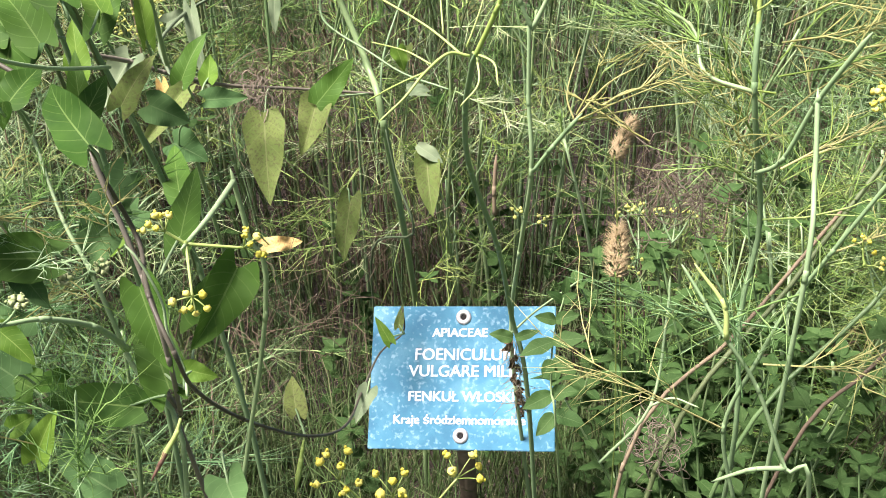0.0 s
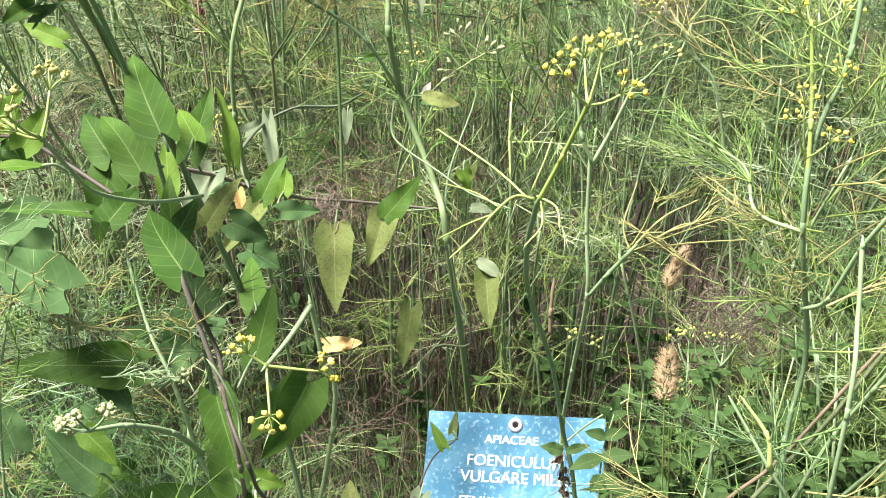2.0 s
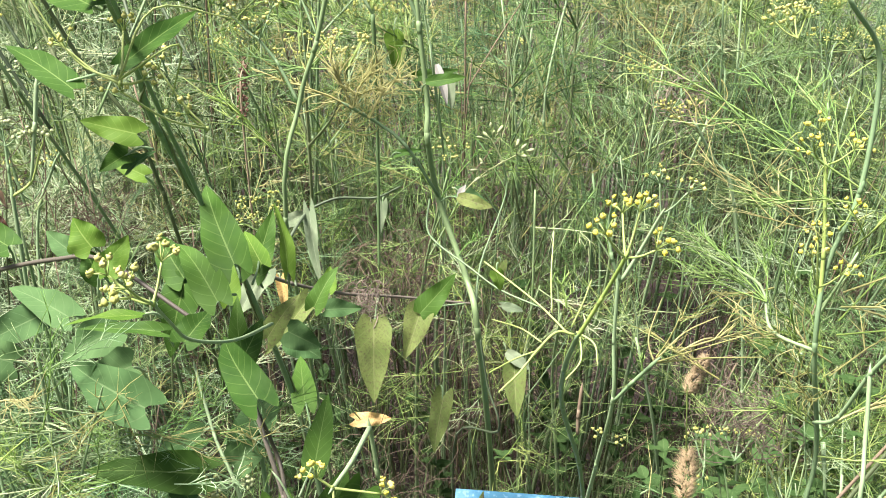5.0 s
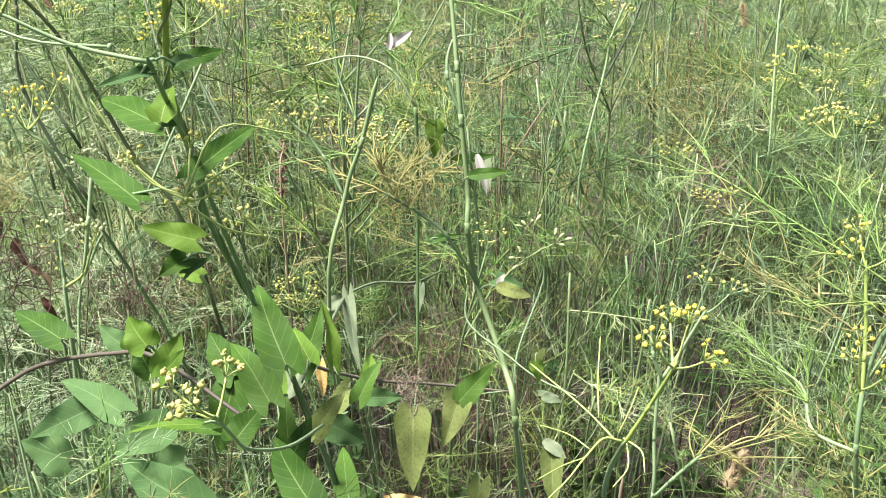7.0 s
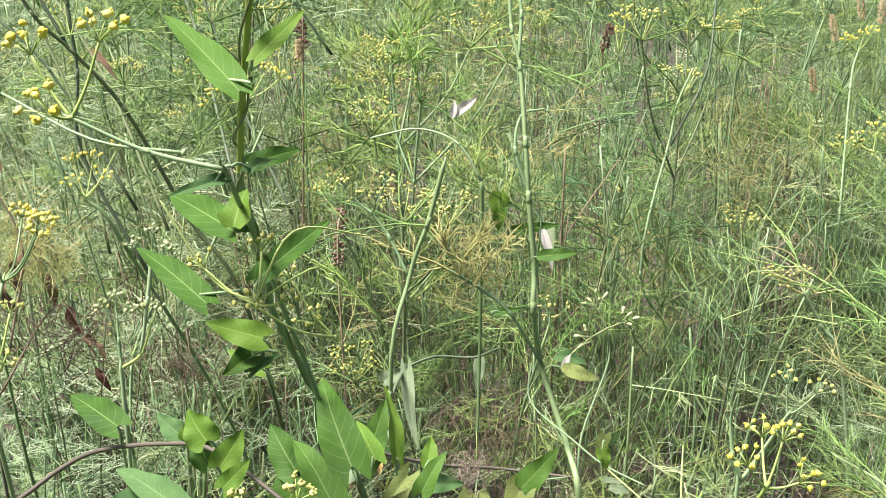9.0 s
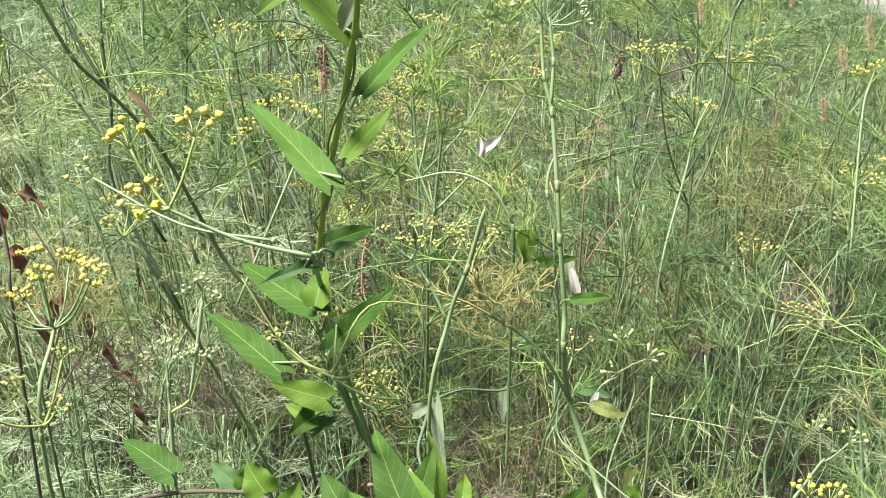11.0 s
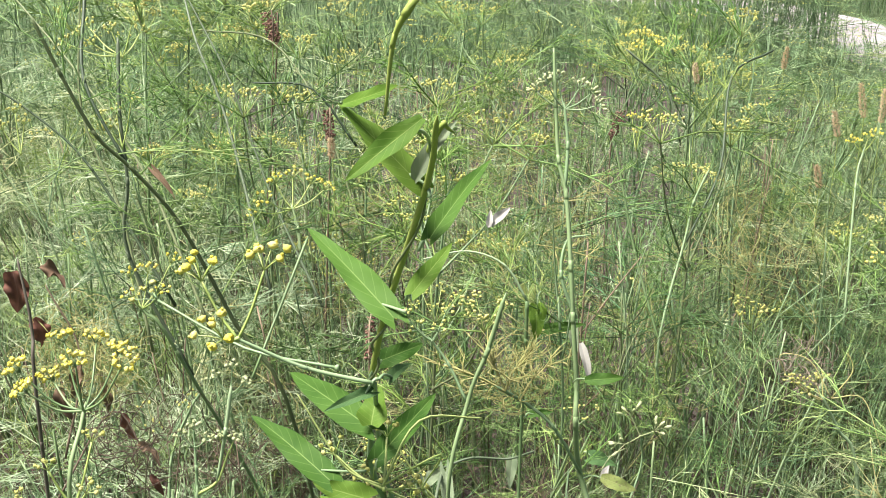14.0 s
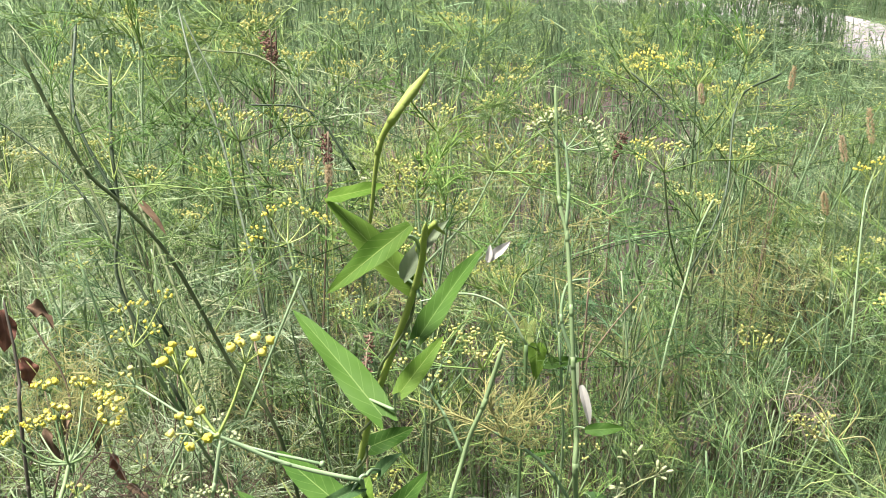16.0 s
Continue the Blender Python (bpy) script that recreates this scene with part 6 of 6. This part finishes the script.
herbs = [herb_variant(0.34, 8), herb_variant(0.42, 9), herb_variant(0.26, 7)]
for i in range(160):
    x, y = rnd(0.29, 0.58), rnd(1.06, 1.5)
    if i > 90:
        x, y = rnd(0.5, 0.85), rnd(1.0, 1.5)
    if i > 102:
        x, y = rnd(-0.25, 0.02), rnd(1.4, 1.7)
    if i > 108:
        x, y = rnd(0.12, 0.6), rnd(1.45, 1.95)
    if i > 138:
        x, y = rnd(0.24, 0.7), rnd(0.98, 1.4)
    m = pose(x, y, 0.0, rnd(-9, 9), rnd(-9, 9), rnd(0, 360)) @ Matrix.Scale(rnd(0.95, 1.45), 4)
    if i < 3:
        herbs[i].matrix_basis = m
    else:
        copy_thing(herbs[i % 3], m @ Matrix.Diagonal(tuple(1 / v for v in herbs[i % 3].scale) + (1,)))


def tangle(at, size, count, mat, label):
    """A loose ball of dried curling threads hung in the stems."""
    at = Vector(at)
    s = Soup()
    for _ in range(count):
        q = at + Vector((rnd(-1, 1), rnd(-1, 1), rnd(-1, 1))) * size * 0.7
        d = Vector((rnd(-1, 1), rnd(-1, 1), rnd(-1, 1))).normalized()
        spin = Vector((rnd(-1, 1), rnd(-1, 1), rnd(-1, 1)))
        line = [q]
        for k in range(6):
            line.append(line[-1] + d * size * 0.22)
            d = (d + spin.cross(d) * 0.7 + (at - line[-1]) / size * 0.25).normalized()
        s.tube(line, 0.0006, 0.0004, 3)
    tagged(new("dry_tangle", s.mesh("dry_tangle", mat)), label, "dry plant", kind="stuff")


tangle((0.339, 1.246, 0.699), .05, 50, FROND_RUST, "brown tangle of dried fennel threads")
tangle((0.306, 1.046, 0.505), .032, 70, FROND_RUST, "brown tangle of dried fennel threads")
tangle((0.326, 1.1, 0.767), .05, 60, FROND_RUST, "brown tangle of dried fennel threads")
tangle((-0.096, 1.257, 0.824), .026, 50, FROND_RUST, "brown tangle of dried fennel threads")
tangle((0.311, 1.675, 0.929), .055, 50, FROND_RUST, "brown tangle of dried fennel threads")
tangle((-0.098, 1.323, 0.493), .12, 50, STEM_DRY, "straw-coloured tangle of dried threads")
tangle((-0.553, 1.264, 0.972), .075, 60, FROND_DRY, "brown tangle of dried fennel threads")
tangle((-0.119, 1.576, 0.683), .09, 90, FROND_DRY, "brown tangle of dried fennel threads")
tangle((-0.52, 1.521, 0.797), .07, 70, FROND_DRY, "brown tangle of dried fennel threads")
tangle((-0.69, 1.41, 1.02), .07, 110, FROND_YELLOW, "straw-yellow tangle of withered leaf threads")
tangle((-0.62, 1.36, 1.03), .05, 80, FROND_YELLOW, "straw-yellow tangle of withered leaf threads")
tangle((-0.109, 1.38, 1.029), .05, 80, FROND_YELLOW, "straw-yellow tangle of withered leaf threads")
tangle((-0.151, 2.143, 1.12), .09, 60, FROND_YELLOW, "straw-yellow tangle of dried threads")
tangle((0.314, 2.116, 0.931), .13, 45, FROND_YELLOW, "straw-yellow tangle of dried threads")
tangle((0.31, 2.258, 0.921), .13, 45, FROND_YELLOW, "straw-yellow tangle of dried threads")


def grass_patch(count, spots, tall, name, label):
    s = Soup()
    for _ in range(count):
        x0, x1, y0, y1 = RNG.choice(spots)
        q = Vector((rnd(x0, x1), rnd(y0, y1), 0.0))
        h = rnd(0.35, 1.0) * tall
        lean = Vector((rnd(-1, 1), rnd(-1, 1), 0)) * h * 0.55
        pts = [q, q + lean * 0.2 + UP * h * 0.5, q + lean * 0.6 + UP * h * 0.85, q + lean * 1.15 + UP * h * rnd(0.7, 1.0)]
        s.tube(pts[::2] + pts[3:], rnd(0.0008, 0.0016), 0.0002, 3)
    tagged(new(name, s.mesh(name, GRASS)), label, "grass", kind="stuff")


grass_patch(5200, [(-0.6, 0.6, 0.95, 1.5), (-0.6, 0.7, 1.3, 2.2), (-0.75, -0.15, 0.9, 1.5), (0.25, 0.8, 0.95, 1.6)], 0.34, "grass", "fine green grass under the fennel")
grass_patch(3600, [(-3.0, 2.4, 2.2, 8.4), (0.6, 3.0, 5.0, 8.6), (0.6, 1.6, 1.6, 5)], 0.30, "grass", "fine green grass between fennel plants")
grass_patch(900, [(-0.34, 0.06, 1.15, 1.65), (0.1, 0.5, 1.2, 1.7)], 0.36, "grass", "thin green grass in the hollow behind the label")
grass_patch(2200, [(0.55, 1.3, 1.5, 3.2), (0.7, 1.5, 2.4, 4.2)], 0.36, "grass", "soft green grass at the bed's open side")
grass_patch(1800, [(-4, 3, 10.6, 13.0), (0.5, 3.4, 10.2, 11.5)], 0.22, "grass", "rough grass beyond the path")


def litter(count):
    s = Soup()
    for _ in range(count):
        q = Vector((rnd(-0.8, 0.9), rnd(0.8, 2.6), rnd(0.006, 0.03)))
        a = rnd(0, 6.3)
        d = Vector((math.cos(a), math.sin(a), rnd(-.1, .25))) * rnd(0.03, 0.13)
        s.tube([q, q + d * 0.5 + UP * rnd(-.004, .008), q + d], rnd(0.0005, 0.0018), 0.0005, 3)
    tagged(new("plant_litter", s.mesh("plant_litter", STEM_DRY)), "dry stalks and threads strewn on the soil", "litter", kind="stuff")


litter(1800)


# ---- the stand of fennel ----
def fennel_variant(height, shoots, fronds, dry, umbels, sides=3, threads=36, r=0.00056, low=0.42):
    """A clump: leaning jointed stems, feathery leaves, dried lower leaves and small umbels. Returns its soups."""
    st, gr, dr, fl = [], Soup(), Soup(), []
    for k in range(shoots):
        st.append(Soup())
        foot = Vector((rnd(-.05, .05), rnd(-.05, .05), 0))
        h = height * rnd(0.62, 1.0)
        lean = Vector((rnd(-1, 1), rnd(-1, 1), 0)) * h * rnd(0.03, 0.22)
        line = curve([foot, foot + lean * 0.3 + Vector((rnd(-.025, .025), rnd(-.025, .025), h * 0.4)), foot + lean * 0.7 + Vector((rnd(-.025, .025), rnd(-.025, .025), h * 0.75)), foot + lean * 1.1 + UP * h], 4 if threads > 24 else 2)
        r0 = rnd(0.0015, 0.0032) if k else 0.0042
        st[-1].tube(line, r0, r0 * 0.45, 5 if threads > 24 else 3)
        for _ in range(max(1, fronds // shoots)):
            t = low + (0.99 - low) * rnd(0, 1) ** 0.9
            i = min(len(line) - 2, int(t * (len(line) - 1)))
            q = line[i].lerp(line[i + 1], rnd(0, 1))
            w = Vector((rnd(-1, 1), rnd(-1, 1), rnd(-0.1, 0.9)))
            frond(gr, q, w, rnd(0.10, 0.24), threads, r, 0.95, sides, 2 if threads > 24 else 1)
            if rnd(0, 1) < 0.4:
                e = q + Vector((rnd(-.6, .6), rnd(-.6, .6), 1)) * rnd(0.08, 0.2)
                st[-1].tube(curve([q, q.lerp(e, 0.5) + Vector((rnd(-.01, .01), rnd(-.01, .01), 0)), e], 2), r0 * 0.5, r0 * 0.3, 3)
        if k < umbels:
            q = line[-1]
            fl.append(Soup())
            n = 6 if threads > 24 else 5
            for j in range(n):
                a = 6.283 / n * j + rnd(-.3, .3)
                e = q + Vector((math.cos(a) * rnd(.4, 1), math.sin(a) * rnd(.4, 1), rnd(0.6, 1.0))) * 0.034
                st[-1].tube([q, e], 0.0006, 0.0005, 3)
                for _ in range(4 if threads > 24 else 2):
                    fl[-1].ball(e + Vector((rnd(-1, 1), rnd(-1, 1), rnd(-.2, 1))) * 0.006, 0.0021 if threads > 24 else 0.0034, 0.9, rows=3 if threads > 24 else 2, seg=5 if threads > 24 else 4)
    for _ in range(dry):
        q = Vector((rnd(-.05, .05), rnd(-.05, .05), height * rnd(0.2, 0.72)))
        frond(dr, q, Vector((rnd(-1, 1), rnd(-1, 1), rnd(-1.4, 0.2))), rnd(0.1, 0.22), 18, r * 0.9, 0.6, sides, 1)
    return st, gr, dr, fl


def clump(soups, mat_stem, mat_green, mat_dry, mat_flower, label):
    ob = thing("fennel", (0, 0, 0), label, "fennel", "fennel stand")
    st, gr, dr, fl = soups
    for k, s in enumerate(st):
        part("stem", s, (mat_stem, STEM_MID, STEM_PALE, STEM_DRY if mat_flower is FLOWER_PALE else STEM_PALE, STEM)[k % 5], ob)
    tagged(part("foliage", gr, mat_green, ob), kind="stuff")
    tagged(part("dry_foliage", dr, mat_dry, ob, "brown withered lower leaves"), kind="stuff")
    for s in fl:
        tagged(part("umbel_flower", s, mat_flower, ob), kind="stuff")
    return ob


KINDS = []
for k in range(9):
    tall = k < 7
    KINDS.append(clump(fennel_variant(1.0, 5, 15, 5 + 3 * (k % 3 == 0), (0, 0, 1, 0, 0, 0, 0, 0, 0)[k], low=0.44 if tall else 0.15), (STEM, STEM_PALE, STEM, STEM_PALE, STEM, STEM_DRY, STEM, STEM_PALE, STEM)[k],
                       (FROND, FROND_GREY, FROND_BRIGHT, FROND, FROND_BRIGHT, FROND_YELLOW, FROND_PALE, FROND, FROND_GREY)[k], FROND_DRY, (FLOWER_PALE, FLOWER, FLOWER_PALE)[k % 3],
                       "feathery green fennel clump with slender upright stems" if k != 5 else "yellowing fennel clump with dry stems"))
placed = {}


def plant(kind, x, y, height):
    fan = max(-13, min(9, x / y * 32)) if y > 1.5 else 0
    m = pose(x, y, 0.0, rnd(-5, 5), rnd(-5, 5) + fan, 0) @ pose(0, 0, 0, 0, 0, rnd(0, 360)) @ Matrix.Diagonal((rnd(.85, 1.15), rnd(.85, 1.15), height, 1))
    if kind in placed:
        copy_thing(KINDS[kind], m)
    else:
        placed[kind] = m


def height_at(x, y):
    """How tall the stand grows: low beside the label, tall behind, lower again toward the path on the east."""
    if y < 1.5:
        return rnd(0.5, 0.8) if x > 0.5 else rnd(0.75, 1.02) if x < -0.42 else rnd(0.35, 0.6)
    if y < 1.72:
        return rnd(0.6, 0.85)
    h = rnd(0.82, 1.08) if y < 2.3 else rnd(0.9, 1.2)
    east = x - 0.16 * y
    if east > 0:
        h *= 1 - min(0.16, east * 0.25)
    if x < -0.35 * y:
        h *= 1.08
    return h


spots = []
while len(spots) < 235:
    y = rnd(1.5, 3.4)
    x = rnd(-1, 1) * (0.44 * y + 0.25)
    if x > 0.03 + 0.25 * y and rnd(0, 1) < 0.2 or y < 1.64 and -0.32 < x < 0.26:
        continue
    if min(((x - a) ** 2 + (y - b) ** 2 for a, b in spots), default=1) < 0.0035:
        continue
    spots.append((x, y))
for i, (x, y) in enumerate(spots):
    if x > 0.08 * y:
        kind = (0, 1, 1, 3, 1, 6, 3)[i % 7]
    elif x < -0.2 * y:
        kind = (6, 6, 2, 6, 4, 6, 6)[i % 7]
    else:
        kind = i % 7 if i % 7 != 5 or i % 2 else 3
    plant(kind, x, y, height_at(x, y))
for i in range(84):
    side = i % 2
    x = rnd(-0.85, -0.28) if side else rnd(0.5, 0.98)
    y = rnd(1.0, 1.5) if side else rnd(1.25, 1.6)
    if side and x > -0.45:
        y = rnd(1.15, 1.5)
    if side and y < 1.36 and -0.64 < x / y < -0.4:
        continue
    plant(7 + i % 2 if i % 5 else 4, x, y, height_at(x, y))
for i in range(26):
    y = rnd(1.8, 3.3)
    plant(6 if i % 3 else 1, rnd(-0.47, -0.2) * y, y, rnd(1.05, 1.3))
for k, m in placed.items():
    KINDS[k].matrix_basis = m


def joined(soups):
    out = Soup()
    for s in soups:
        o = len(out.v)
        out.v += s.v
        out.f += [tuple(j + o for j in q) for q in s.f]
    return out


def far_stand(count):
    """The rest of the stand toward the path, joined by kind of tissue."""
    out = [Soup(), Soup(), Soup()]
    kinds = [fennel_variant(1.0, 3, 6, 0, 1, 3, 20, 0.0012, 0.12) for _ in range(5)]
    packs = [[(np.array([tuple(v) for v in s.v]).reshape(-1, 3), s.f) for s in (joined(a), b, joined(d))] for a, b, c, d in kinds]
    for i in range(count):
        y = 3.3 + 4.9 * rnd(0, 1) ** 0.85
        x = rnd(-1, 1) * (0.44 * y + 0.5)
        if i > 400:
            x, y = rnd(-4.2, 0.95), rnd(6.6, 8.3)
            if i % 3 == 0:
                x, y = rnd(1.0, 3.0), rnd(6.6, 8.5)
        if i <= 500 and (x > 0.5 + 0.25 * y and rnd(0, 1) < 0.4 or y < 3.6 and x > 0.25 * y):
            continue
        h = rnd(0.85, 1.25)
        if i > 500:
            x, y = rnd(-3.2, 1.75), rnd(7.9, 9.05)
            h *= 0.62
            if i > 660:
                x = rnd(-0.6, 4.2)
                y = 11.7 - 0.6 * (x - 0.4) + rnd(0.0, 0.9)
                h *= 1.25
            if i > 840:
                x, y = rnd(0.4, 1.8), rnd(8.2, 9.05)
            if i > 930:
                y = rnd(2.9, 6.4)
                x, h = y * rnd(0.12, 0.47), rnd(0.5, 0.72)
        elif x > 0.11 * y:
            h *= 0.42 if y > 4.6 else 0.7
        near = 9.83 - 1.95 * (x - 1.45)
        if x > 1.1 and near - 0.25 < y < near + 2.0 and not 660 < i <= 840:
            continue
        a, w = rnd(0, 6.28), rnd(0.9, 1.4)
        m = np.array([[math.cos(a) * w, -math.sin(a) * w, rnd(-.08, .08)], [math.sin(a) * w, math.cos(a) * w, rnd(-.08, .08)], [0, 0, h]])
        for s, (v, f) in zip(out, packs[i % 5]):
            o = len(s.v)
            s.v.extend((v @ m.T + (x, y, 0)).tolist())
            s.f.extend([tuple(j + o for j in q) for q in f])
    # The foliage colour here carries the painted haze of distance.
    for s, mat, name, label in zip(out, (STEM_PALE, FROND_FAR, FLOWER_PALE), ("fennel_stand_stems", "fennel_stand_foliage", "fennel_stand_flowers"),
                                   ("many slender fennel stems toward the path", "feathery fennel foliage toward the path, coloured paler to stand for haze", "scattered pale yellow fennel flowers")):
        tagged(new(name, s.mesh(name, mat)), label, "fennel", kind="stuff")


far_stand(1080)
